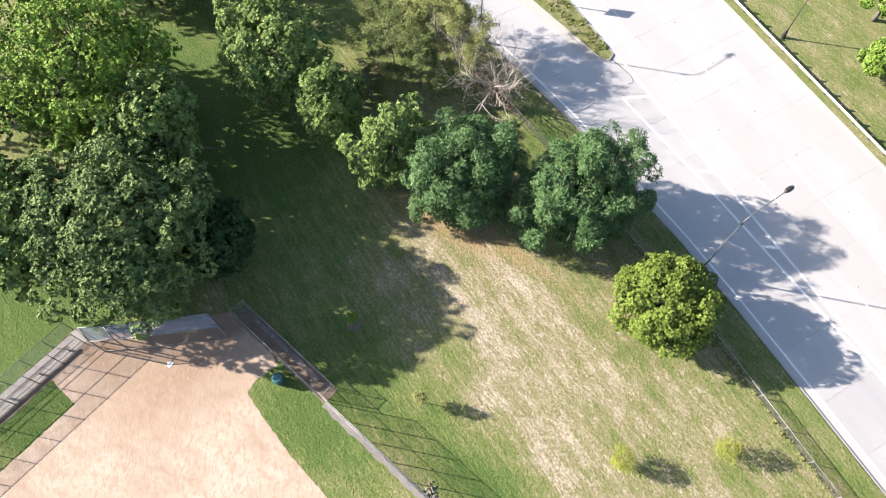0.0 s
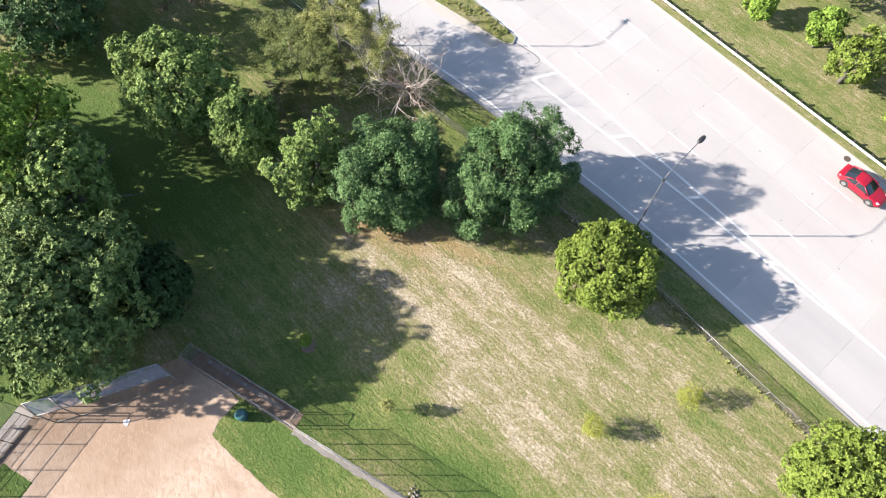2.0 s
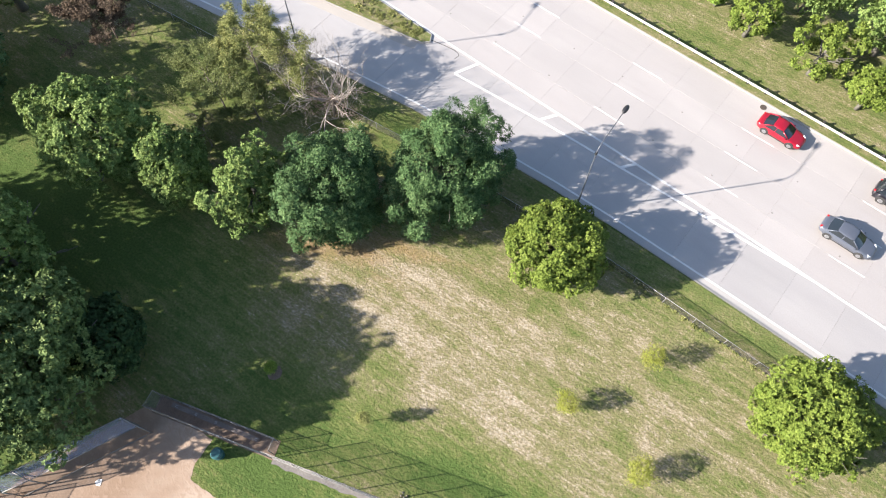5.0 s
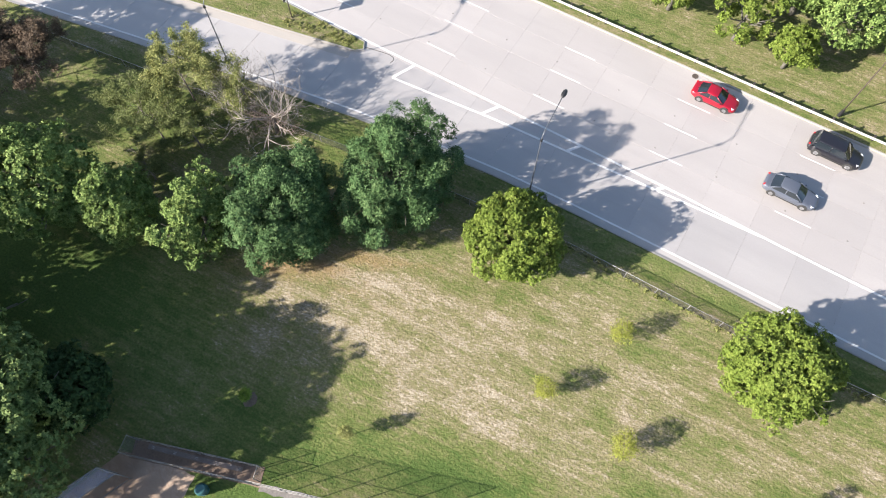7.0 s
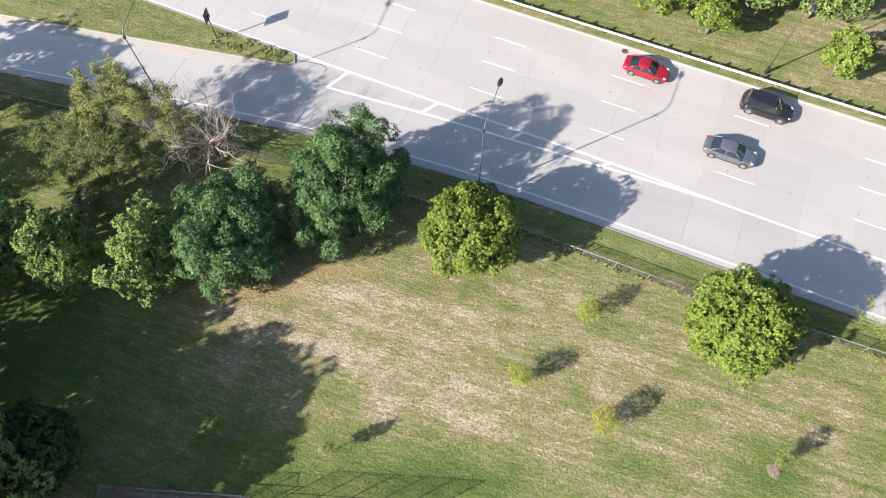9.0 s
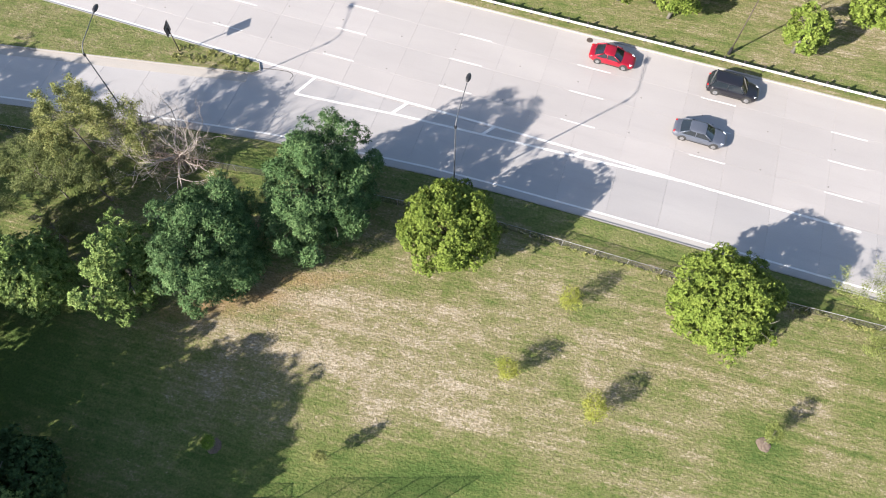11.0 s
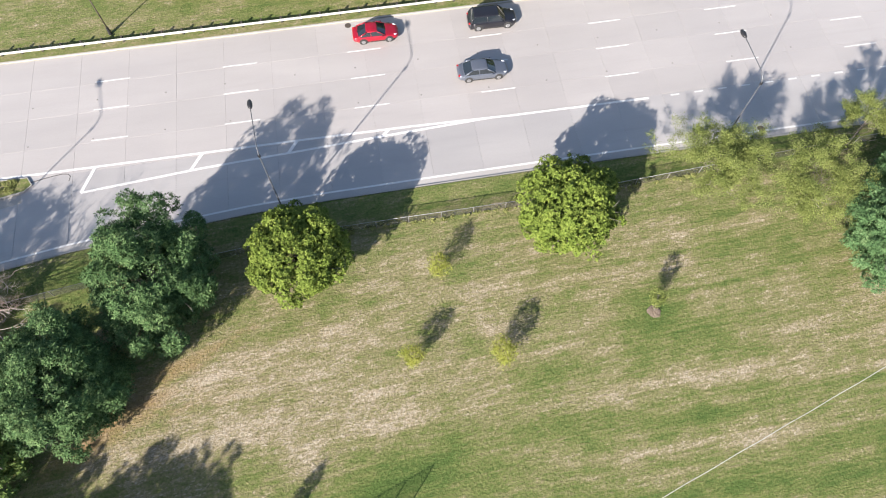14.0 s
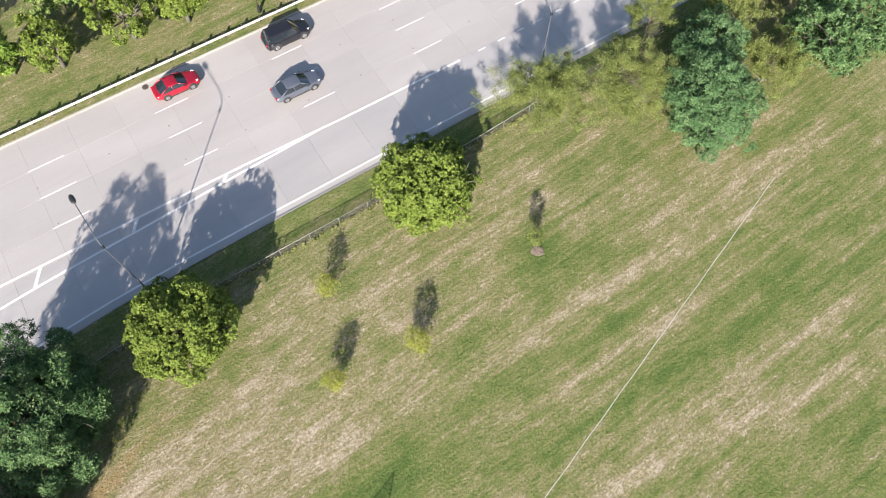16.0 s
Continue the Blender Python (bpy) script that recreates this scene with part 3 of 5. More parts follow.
fence("chain_link_fence", (-62, 20.5), (-25, 25.2), 1.05, 3.0, "low chain-link fence along the ramp under trees", (1.0,), FENCE_STEEL, OLD_WIRE, 0.034)
fence("chain_link_fence", (-25, 25.2), (-4, 26.9), 1.05, 3.0, "low chain-link fence behind the row of trees", (1.0,), FENCE_STEEL, OLD_WIRE, 0.034)
fence("chain_link_fence", (-4, 26.9), (13, 26.95), 1.05, 3.0, "low grey chain-link fence along the verge", (1.0,), FENCE_STEEL, OLD_WIRE, 0.034)
fence("chain_link_fence", (13, 26.95), (46, 28.6), 1.05, 3.0, "low grey chain-link fence overgrown by shrubs", (1.0,), FENCE_STEEL, OLD_WIRE, 0.034)

# ================= ball field =================
DIRT_EDGE = [(-28.0, -15.2), (-25.6, -8.0), (-25.0, -5.9), (-24.2, -5.5), (-21.5, -4.6), (-19.0, -4.3), (-18.75, -6.4), (-18.2, -7.35), (-16.3, -7.1), (-12.4, -6.4), (-8.0, -5.2), (6, -1.7), (12, -20), (0, -40), (-17.5, -36), (-21.7, -25.6), (-23.9, -19.3), (-26.7, -20.3), (-28.0, -17.4)]


def ragged(outline, step, amount, seed):
    rr, out = random.Random(seed), []
    for k, p in enumerate(outline):
        p, q = Vector(p), Vector(outline[(k + 1) % len(outline)])
        n = max(1, int((q - p).length / step))
        for j in range(n):
            w = p.lerp(q, j / n)
            out.append((w.x + rr.uniform(-amount, amount), w.y + rr.uniform(-amount, amount)))
    return out


tagged(new("infield", fan_sheet("infield", ragged(DIRT_EDGE, 0.35, 0.06, 3), 0.012, DIRT, 0.05)), "raked tan dirt infield of a ball field", "infield", kind="structure")
bm = bmesh.new()
pl = [(-0.25, -0.22), (0.25, -0.22), (0.25, 0.05), (0, 0.27), (-0.25, 0.05)]
f = bm.faces.new([bm.verts.new((x, y, 0.03)) for x, y in pl])
r = bmesh.ops.extrude_face_region(bm, geom=[f])
bmesh.ops.translate(bm, vec=(0, 0, -0.03), verts=[v for v in r["geom"] if isinstance(v, bmesh.types.BMVert)])
tagged(part("home_plate", bm, WHITE_PAINT, m=pose(-23.3, -11.8, 0.012, 0, 0, 120)), "white rubber home plate on dirt", "home plate")
edge_strip("foul_line", CHALK, [(4 + 0.5 * k, -2.45 + 0.1625 * k + 0.015 * math.sin(k * 0.7)) for k in range(78)], 0.06, 0.0, "faint white chalk line across the grass", "chalk line", height=0.015)

# tall fence and dugout on the side of the road
RD = Vector((0.9453, 0.3264))          # along the first-base fence
RN = Vector((-0.3264, 0.9453))
P0 = Vector((-24.08, -5.72))


def along(d, w=0.0):
    return P0 + RD * d + RN * w


fence("tall_fence", along(0), along(10.1), 2.3, 2.3, "tall chain-link fence in front of the dugout", (1.0, 0.5, 0.03), steel=OLD_STEEL, r=0.036)
fence("tall_fence", along(10.1), along(21.2), 3.6, 2.3, "tall weathered chain-link fence beside the infield", (1.0, 0.5, 0.03), steel=OLD_STEEL, r=0.036)
fence("tall_fence", along(0.1, 1.25), along(10.1, 1.25), 2.0, 2.3, "chain-link fence at the back of the dugout", (1.0, 0.5), steel=OLD_STEEL, r=0.034)
fence("tall_fence", along(0), along(0.1, 1.25), 2.3, 1.2, "short chain-link fence closing the dugout", (1.0,), steel=OLD_STEEL, r=0.034)
fence("tall_fence", along(10.1, 1.25), along(10.1, 0.3), 2.0, 1.0, "short chain-link fence closing the dugout", (1.0,), steel=OLD_STEEL, r=0.034)
c = [along(-0.1, -0.1), along(10.2, -0.1), along(10.2, 1.35), along(-0.1, 1.35)]
tagged(new("dugout_floor", fan_sheet("dugout_floor", ragged([(p.x, p.y) for p in c], 0.4, 0.04, 7), 0.022, EARTH, 0.06)), "bare brown earth floor of the dugout", "dugout floor", kind="structure")
strip = [along(10.2, -0.4), along(21.6, -0.4), along(21.6, 0.15), along(10.2, 0.15)]
tagged(new("gravel_strip", fan_sheet("gravel_strip", ragged([(p.x, p.y) for p in strip], 0.4, 0.09, 9), 0.018, GRAVEL, 0.05)), "grey gravel strip under the tall fence", "gravel strip", kind="structure")


def bench(m, length, label):
    t = thing("bench", m, label, "bench")
    for k in range(3):
        part("slat", box(length, 0.1, 0.04, pose(length / 2, -0.12 + 0.12 * k, 0.45), 0.008), TIMBER, t)
    for k in range(5):
        part("leg", box(0.06, 0.3, 0.43, pose(0.3 + (length - 0.6) * k / 4, 0, 0.215), 0.006), GALV, t)
    return t


a = along(1.2, 0.95)
bench(pose(a.x, a.y, 0.02, 0, 0, 18), 7.5, "long weathered timber bench in the dugout")

# tall fence and dugout on the far side of the field
LD, LN = Vector((0.326, -0.945)), Vector((-0.945, -0.326))
Q0 = Vector((-28.1, -17.0))


def along_left(d, w=0.0):
    return Q0 + LD * d + LN * w


fence("tall_fence", along_left(0), along_left(26), 2.75, 2.15, "tall chain-link fence with dark posts beside the infield", (1.0, 0.66, 0.33), DARK_STEEL, r=0.034)
fence("tall_fence", along_left(0, 1.9), along_left(14, 1.9), 1.7, 2.15, "lower chain-link fence behind the concrete pad", (1.0,), OLD_STEEL, r=0.032)
c = [along_left(-0.2, 0.25), along_left(14, 0.25), along_left(14, 1.75), along_left(-0.2, 1.75)]
tagged(new("dugout_pad", fan_sheet("dugout_pad", [(p.x, p.y) for p in c], 0.04, PAD, 0.12)), "long cracked concrete pad of the dugout", "concrete pad", kind="structure")
c = [along_left(-0.2, -0.35), along_left(14, -0.35), along_left(14, 0.25), along_left(-0.2, 0.25)]
tagged(new("earth_strip", fan_sheet("earth_strip", ragged([(p.x, p.y) for p in c], 0.4, 0.06, 11), 0.018, EARTH, 0.05)), "bare earth strip below the tall fence", "earth strip", kind="structure")
a = along_left(1.0, 0.75)
bench(pose(a.x, a.y, 0.04, 0, 0, -71), 11.0, "long dark timber bench on the concrete pad")


def backstop():
    t = thing("backstop", pose(0, 0, 0), "steel-framed backstop with sloping grey netting hood", "backstop")
    base = [Vector(p) for p in ((-26.8, -15.9), (-26.0, -14.2), (-23.0, -6.9))]
    rear = [b + Vector((-1.2, -0.28)) for b in base]
    top, low = 3.3, 2.75
    for b, q in zip(base, rear):
        part("post", tube_mesh("post", [([(b.x, b.y, 0), (b.x, b.y, low)], [0.05, 0.05])], OLD_STEEL, 8), parent=t)
        part("post", tube_mesh("post", [([(q.x, q.y, 0), (q.x, q.y, top)], [0.05, 0.05])], OLD_STEEL, 8), parent=t)
        part("rafter", tube_mesh("rafter", [([(b.x, b.y, low), (q.x, q.y, top)], [0.035, 0.035])], OLD_STEEL, 6), parent=t)
    for pts, z in ((base, low), (rear, top), (base, 0.1)):
        for p, q in zip(pts, pts[1:]):
            part("rail", tube_mesh("rail", [([(p.x, p.y, z), (q.x, q.y, z)], [0.035, 0.035])], OLD_STEEL, 6), parent=t)
    for k in range(2):
        p, q, u, w = base[k], base[k + 1], rear[k], rear[k + 1]
        for name, V in (("hood_net", [(p.x, p.y, low), (q.x, q.y, low), (w.x, w.y, top), (u.x, u.y, top)]), ("rear_net", [(u.x, u.y, 0.05), (w.x, w.y, 0.05), (w.x, w.y, top), (u.x, u.y, top)])):
            V2 = V + [(x, y, z - 0.01) for x, y, z in V]
            part(name, mesh_of(name, V2, [(0, 1, 2, 3), (7, 6, 5, 4)], NET), parent=t)
    for b, q in ((base[0], rear[0]), (base[2], rear[2])):
        V = [(b.x, b.y, 0.05), (q.x, q.y, 0.05), (q.x, q.y, top), (b.x, b.y, low)]
        part("side_net", mesh_of("side_net", V + [(x + 0.01, y, z) for x, y, z in V], [(0, 1, 2, 3), (7, 6, 5, 4)], NET), parent=t)


backstop()

# litter bin
bin_t = thing("litter_bin", pose(-17.75, -4.75, 0, 0, 0, 25), "teal plastic litter drum beside the dugout fence", "litter bin")
bm = bmesh.new()
bmesh.ops.create_cone(bm, cap_ends=True, segments=20, radius1=0.36, radius2=0.42, depth=0.95, matrix=pose(0, 0, 0.475))
part("drum", bm, TEAL, bin_t, smooth=False)
for z in (0.3, 0.65):
    bm = bmesh.new()
    bmesh.ops.create_cone(bm, cap_ends=True, segments=20, radius1=0.415, radius2=0.42, depth=0.05, matrix=pose(0, 0, z))
    part("hoop", bm, TEAL, bin_t)
bm = bmesh.new()
bmesh.ops.create_cone(bm, cap_ends=True, segments=20, radius1=0.46, radius2=0.34, depth=0.16, matrix=pose(0, 0, 1.02))
part("lid", bm, TEAL, bin_t, "domed teal lid")


# rubble at the end of the tall fence
rubble = thing("rubble_pile", pose(-4.75, 1.55, 0), "small heap of pale broken stones by the fence end", "rubble")
rb = random.Random(21)
stone_bm = bmesh.new()
bmesh.ops.create_icosphere(stone_bm, subdivisions=1, radius=0.13)
for v in stone_bm.verts:
    v.co *= rb.uniform(0.6, 1.3)
    v.co.z *= 0.6
stone_me = bm_mesh("stone", stone_bm, RUBBLE)
for k in range(26):
    a, d = rb.uniform(0, 6.28), 0.75 * math.sqrt(rb.random())
    part("stone", stone_me, parent=rubble, m=pose(d * math.cos(a), d * 0.8 * math.sin(a), 0.05, rb.uniform(0, 360), rb.uniform(0, 360), 0) @ Matrix.Diagonal((rb.uniform(0.6, 1.3),) * 3 + (1,)))


# ================= trees =================
def limb_paths(rng, base, direction, length, radius, depth, spread, out, bend=0.25):
    pts, rad, p, d = [Vector(base)], [radius], Vector(base), Vector(direction).normalized()
    steps = 4
    for k in range(steps):
        d = (d + Vector((rng.uniform(-1, 1), rng.uniform(-1, 1), rng.uniform(-0.6, 0.9))) * bend).normalized()
        p = p + d * length / steps
        pts.append(p.copy())
        rad.append(radius * (1 - 0.5 * (k + 1) / steps))
    out.append((pts, rad))
    if depth > 0:
        for k in range(rng.choice((2, 3, 3))):
            j = rng.randint(2, steps)
            side = Vector((rng.uniform(-1, 1), rng.uniform(-1, 1), rng.uniform(-0.3, 0.8)))
            limb_paths(rng, pts[j], d + side * spread, length * rng.uniform(0.55, 0.8), rad[j] * 0.75, depth - 1, spread, out, bend)


def unit(v):
    return v / np.maximum(np.linalg.norm(v, axis=-1, keepdims=True), 1e-6)


def leaf_quads(rng, centres, radii, heart, radius3, n, leaf, droop=0.0, long=1.5, hollow=0.55, per=12, sprig=0.2, turn=0.4):
    """Leaves in small rosettes at the twig ends of round clumps: verts and faces of folded diamonds. rng: numpy's."""
    centres, radii = np.array(centres), np.array(radii)
    m = max(1, n // per)
    share = radii ** 2
    pick = rng.choice(len(centres), m, p=share / share.sum())
    d = unit(rng.normal(size=(m, 3)))
    out = unit((centres[pick] - heart) / radius3)
    d[(d * out).sum(1) < -0.25] *= -1
    r = radii[pick] * (hollow + (1.15 - hollow) * rng.random(m) ** 0.6)
    tip = centres[pick] + d * r[:, None] * np.array([1, 1, 0.85])
    tip[:, 2] -= droop * rng.random(m)
    axis = unit(d * 0.7 + out * 0.2 + np.array([0, 0, 0.28]) + rng.normal(size=(m, 3)) * turn)
    u = unit(np.cross(axis, rng.normal(size=(m, 3))))
    v = np.cross(axis, u)
    # each leaf springs from the twig end, outwards and a little forward
    k = np.repeat(np.arange(m), per)
    n = len(k)
    a, lift = rng.uniform(0, 6.283, n), rng.uniform(-0.1, 0.9, n)
    t = unit(u[k] * np.cos(a)[:, None] + v[k] * np.sin(a)[:, None] + axis[k] * lift[:, None])
    size = sprig * rng.uniform(0.7, 1.3, m)[k] * rng.uniform(0.35, 1.0, n)
    p = tip[k] + t * size[:, None] + rng.normal(size=(n, 3)) * sprig * 0.18
    p[:, 2] -= 0.25 * size * (long > 2)
    nrm = axis[k] + rng.normal(size=(n, 3)) * 0.22
    nrm = unit(nrm - t * (nrm * t).sum(1)[:, None])
    b = np.cross(nrm, t)
    s = (leaf * rng.uniform(0.65, 1.3, n))[:, None]
    V = np.stack([p - t * s * long * 0.5, p + b * s * 0.45 + nrm * s * 0.1, p + t * s * long * 0.5 - nrm * s * 0.15, p - b * s * 0.45 + nrm * s * 0.1], 1).reshape(-1, 3)
    return V, np.arange(4 * n).reshape(-1, 4)


def quads_mesh(name, V, F, material):
    me = bpy.data.meshes.new(name)
    nv, nf = len(V), len(F)
    me.vertices.add(nv)
    me.vertices.foreach_set("co", np.asarray(V, np.float32).reshape(-1))
    me.loops.add(4 * nf)
    me.loops.foreach_set("vertex_index", np.asarray(F, np.int32).reshape(-1))
    me.polygons.add(nf)
    me.polygons.foreach_set("loop_start", np.arange(0, 4 * nf, 4, dtype=np.int32))
    me.polygons.foreach_set("loop_total", np.full(nf, 4, np.int32))
    me.materials.append(material)
    me.update(calc_edges=True)
    me.validate()
    return me


def crown_lobes(rng, zc, rx, ry, rz, count, lobe, ragged_out=0.14, low=-0.85, deep=0.8, stagger=0.14):
    """Clump centres and sizes over an uneven ellipsoid crown."""
    C, R = [], []
    phase = rng.random(6) * 6.28
    k = 0
    while len(C) < count:
        k += 1
        z = 1 - (1 - low) * (k - 0.5) / count
        a = 2.39996 * k + rng.normal() * 0.3
        z = float(np.clip(z + rng.normal() * 0.08, -1, 1))
        w = 1 + ragged_out * (math.sin(2 * a + phase[0]) * 0.5 + math.sin(3 * a + 4 * z + phase[1]) * 0.5 + rng.normal() * 0.55)
        inner = deep * (1 - rng.uniform(-0.5, 1.5) * stagger) if rng.random() < 0.85 or z > 0.6 else rng.uniform(0.4, 0.7)
        h = math.sqrt(max(0, 1 - z * z))
        size = lobe * rng.uniform(0.65, 1.35)
        C.append((rx * inner * w * h * math.cos(a), ry * inner * w * h * math.sin(a), zc + rz * inner * w * z))
        R.append(size)
    return C, R


def many_lobes(rng, zc, rx, ry, rz, count, lobe, ragged_out, low, subs):
    """Clumps of a great crown that is made of several smaller domes."""
    C, R = crown_lobes(rng, zc, rx * 0.8, ry * 0.8, rz * 0.9, count // 3, lobe, ragged_out, low)
    for k in range(subs):
        z = 0.95 - 1.35 * (k + 0.5) / subs
        a = 2.39996 * k + rng.normal() * 0.3
        h = math.sqrt(1 - min(0.98, z * z)) * rng.uniform(0.62, 0.78)
        q = rng.uniform(0.30, 0.42)
        c, r = crown_lobes(rng, 0, rx * q, ry * q, rz * q, max(8, count * 2 // (3 * subs)), lobe * 0.8, 0.2, -0.6)
        C += [(u + rx * h * math.cos(a), v + ry * h * math.sin(a), w + zc + rz * 0.66 * z) for u, v, w in c]
        R += r
    return C, R


def tree(x, y, zc, rx, ry, rz, material, label, seed, lobes=90, lobe=1.15, n=26000, leaf=0.24, droop=0.0, ragged_out=0.14, name="tree", group="", bark=None, low=-0.85, hollow=0.35, long=1.5, turn=0.0, subs=0, deep=0.8, per=12, sprig=0.2, wild=0.4, stagger=0.14):
    rng, rr = np.random.default_rng(seed), random.Random(seed)
    t = thing(name, pose(x, y, 0, 0, 0, turn), label, "tree" if name != "shrub" else "shrub", group)
    n, leaf = int(n * 0.78), leaf * 1.09
    C, R = many_lobes(rng, zc, rx, ry, rz, lobes, lobe, ragged_out, low, subs) if subs else crown_lobes(rng, zc, rx, ry, rz, lobes, lobe, ragged_out, low, deep, stagger)
    if not subs and lobes >= 90:
        c, r = crown_lobes(rng, zc, rx * 0.7, ry * 0.7, rz * 0.76, lobes // 2, lobe * 1.1, 0.1, -1.0, 0.95, 0.1)
        C, R = C + c, R + r
    V, F = leaf_quads(rng, C, R, np.array([0, 0, zc - 0.3 * rz]), np.array([rx, ry, rz]), n, leaf, droop, long, hollow, per, sprig, wild)
    V[:, 2] = np.maximum(V[:, 2], 0.08)
    part("crown", quads_mesh("crown", V, F, material), parent=t)
    trunk = max(0.09, 0.035 * (zc + rz))
    fork = max(0.4, zc - 0.75 * rz)
    paths = [([(0, 0, -0.1), (0.03, 0, fork * 0.5), (0.05, 0.04, fork), (0.02, 0.05, zc)], [trunk * 1.35, trunk, trunk * 0.9, trunk * 0.5])]
    part("trunk", tube_mesh("trunk", paths, bark or BARK, 8), parent=t)
    limbs = []
    for k in range(7):
        a = k * 0.9 + rr.uniform(-0.3, 0.3)
        d = Vector((math.cos(a) * rx, math.sin(a) * ry, rz * rr.uniform(0.1, 0.9)))
        limb_paths(rr, (0.04, 0.03, fork + (zc - fork) * k / 9), d, d.length * 0.6, trunk * 0.4, 1, 0.6, limbs, 0.15)
    part("branch", tube_mesh("branch", limbs, bark or BARK, 5), parent=t)
    return t


LINDEN = leaf_material("broad_yellow_green_leaves", (0.049, 0.081, 0.013), (0.113, 0.156, 0.027), (0.202, 0.242, 0.057), 0.16)
OAK = leaf_material("mid_green_leaves", (0.032, 0.061, 0.014), (0.114, 0.171, 0.045), (0.279, 0.334, 0.114), 0.1)
LOCUST = leaf_material("dark_feathery_leaves", (0.012, 0.032, 0.011), (0.051, 0.099, 0.034), (0.155, 0.217, 0.092), 0.06)
SUMAC = leaf_material("cool_green_compound_leaves", (0.024, 0.057, 0.021), (0.063, 0.120, 0.047), (0.142, 0.206, 0.096), 0.12)
PALE = leaf_material("pale_thin_leaves", (0.077, 0.102, 0.025), (0.148, 0.178, 0.050), (0.237, 0.257, 0.090), 0.28)
YELLOW = leaf_material("yellow_green_sapling_leaves", (0.178, 0.212, 0.040), (0.238, 0.258, 0.052), (0.303, 0.309, 0.071), 0.4)
LIME = leaf_material("bright_sunlit_leaves", (0.047, 0.100, 0.014), (0.133, 0.209, 0.034), (0.269, 0.352, 0.075), 0.16)
BROWN = leaf_material("reddish_brown_leaves", (0.053, 0.038, 0.026), (0.098, 0.071, 0.049), (0.150, 0.120, 0.083))
DULL = leaf_material("dull_olive_leaves", (0.087, 0.108, 0.036), (0.183, 0.196, 0.066), (0.326, 0.311, 0.128))
# green leaves darkened to paint in the great tree's shade
SHADE_DARK = leaf_material("shade_darkened_leaves", (0.010, 0.026, 0.008), (0.028, 0.056, 0.018), (0.085, 0.125, 0.045), 0.05)
GREAT = leaf_material("deep_green_shade_tree_leaves", (0.026, 0.053, 0.015), (0.090, 0.133, 0.041), (0.198, 0.248, 0.091), 0.06)
OLIVE = leaf_material("yellowish_scrub_leaves", (0.06, 0.08, 0.026), (0.12, 0.142, 0.05), (0.20, 0.218, 0.09), 0.25)

# the row along the fence
ROUND = dict(low=-1.0, deep=0.88, stagger=0.13, ragged_out=0.05, hollow=0.66, per=12, sprig=0.15, wild=0.2)
FEATHERY = dict(low=-1.0, deep=0.9, stagger=0.15, ragged_out=0.1, hollow=0.66, long=2.5, per=12, sprig=0.24, wild=0.16)
BROAD = dict(low=-1.0, hollow=0.7, per=12, sprig=0.16, wild=0.2)
tree(-7.45, 23.7, 3.85, 4.2, 4.15, 3.4, LINDEN, "round bright-green tree close to the road fence", 11, 175, 0.56, 98000, 0.105, **ROUND)
tree(14.6, 24.4, 3.8, 4.45, 4.5, 3.4, LINDEN, "broad round bright-green tree beside the fence", 12, 190, 0.56, 104000, 0.105, **ROUND)
tree(-18.4, 23.3, 5.2, 4.5, 5.9, 5.1, LOCUST, "large dark-green tree with feathery clumps by the road", 13, 130, 0.72, 140000, 0.075, 0.4, **FEATHERY)
tree(-24.9, 15.9, 5.0, 4.4, 5.1, 4.8, LOCUST, "dark blue-green tree with hanging feathery foliage", 14, 122, 0.72, 128000, 0.075, 0.7, **FEATHERY)
tree(-29.7, 11.9, 5.0, 2.2, 3.8, 4.8, OAK, "narrow yellowish-green tree in the shaded row", 15, 120, 0.52, 50000, 0.11, deep=0.85, ragged_out=0.25, **BROAD)
tree(-36.4, 9.4, 4.4, 2.85, 3.0, 3.9, OAK, "rounded mid-green tree in the shaded row", 16, 115, 0.56, 50000, 0.11, deep=0.85, ragged_out=0.22, **BROAD)
tree(-43.0, 7.2, 5.5, 6.0, 4.9, 5.2, OAK, "big lobed green tree with dark hollows", 17, 190, 0.72, 90000, 0.12, subs=13, **BROAD)
tree(-32.5, -10.0, 6.6, 8.0, 7.5, 5.4, GREAT, "very large spreading tree overhanging the backstop", 118, 470, 0.85, 190000, 0.13, ragged_out=0.1, subs=24, **BROAD)
tree(-29.9, -4.1, 3.3, 3.3, 3.3, 3.1, SHADE_DARK, "slim green tree at the edge of the great tree, its shade painted into the leaves", 19, 100, 0.7, 34000, 0.15, **BROAD)
tree(-39.8, -4.6, 6.4, 4.7, 4.5, 5.2, OAK, "green tree filling the gap between the great trees", 45, 150, 0.85, 36000, 0.165, subs=10, **BROAD)
tree(-36.6, -17.0, 6.0, 5.8, 5.4, 5.4, OAK, "large green tree leaning over the dugout fence", 29, 210, 0.9, 50000, 0.2, subs=14, **BROAD)
tree(-48.0, -7.7, 7.6, 8.5, 7.5, 6.8, LIME, "very large sunlit tree behind the ball field", 20, 380, 0.72, 124000, 0.14, ragged_out=0.07, deep=0.9, **BROAD)
# mostly out of view, both added to hold off sky light and sun
tree(-46.5, -21, 7.0, 6.5, 6.2, 6.2, OAK, "tall green tree added for shade behind the dugout, mostly out of view", 39, 200, 0.9, 34000, 0.24, subs=14)
tree(-62, -22, 8.0, 7.5, 7.0, 7.0, OAK, "tall unseen green tree added for shade behind the great trees", 40, 120, 1.3, 22000, 0.29, subs=12)
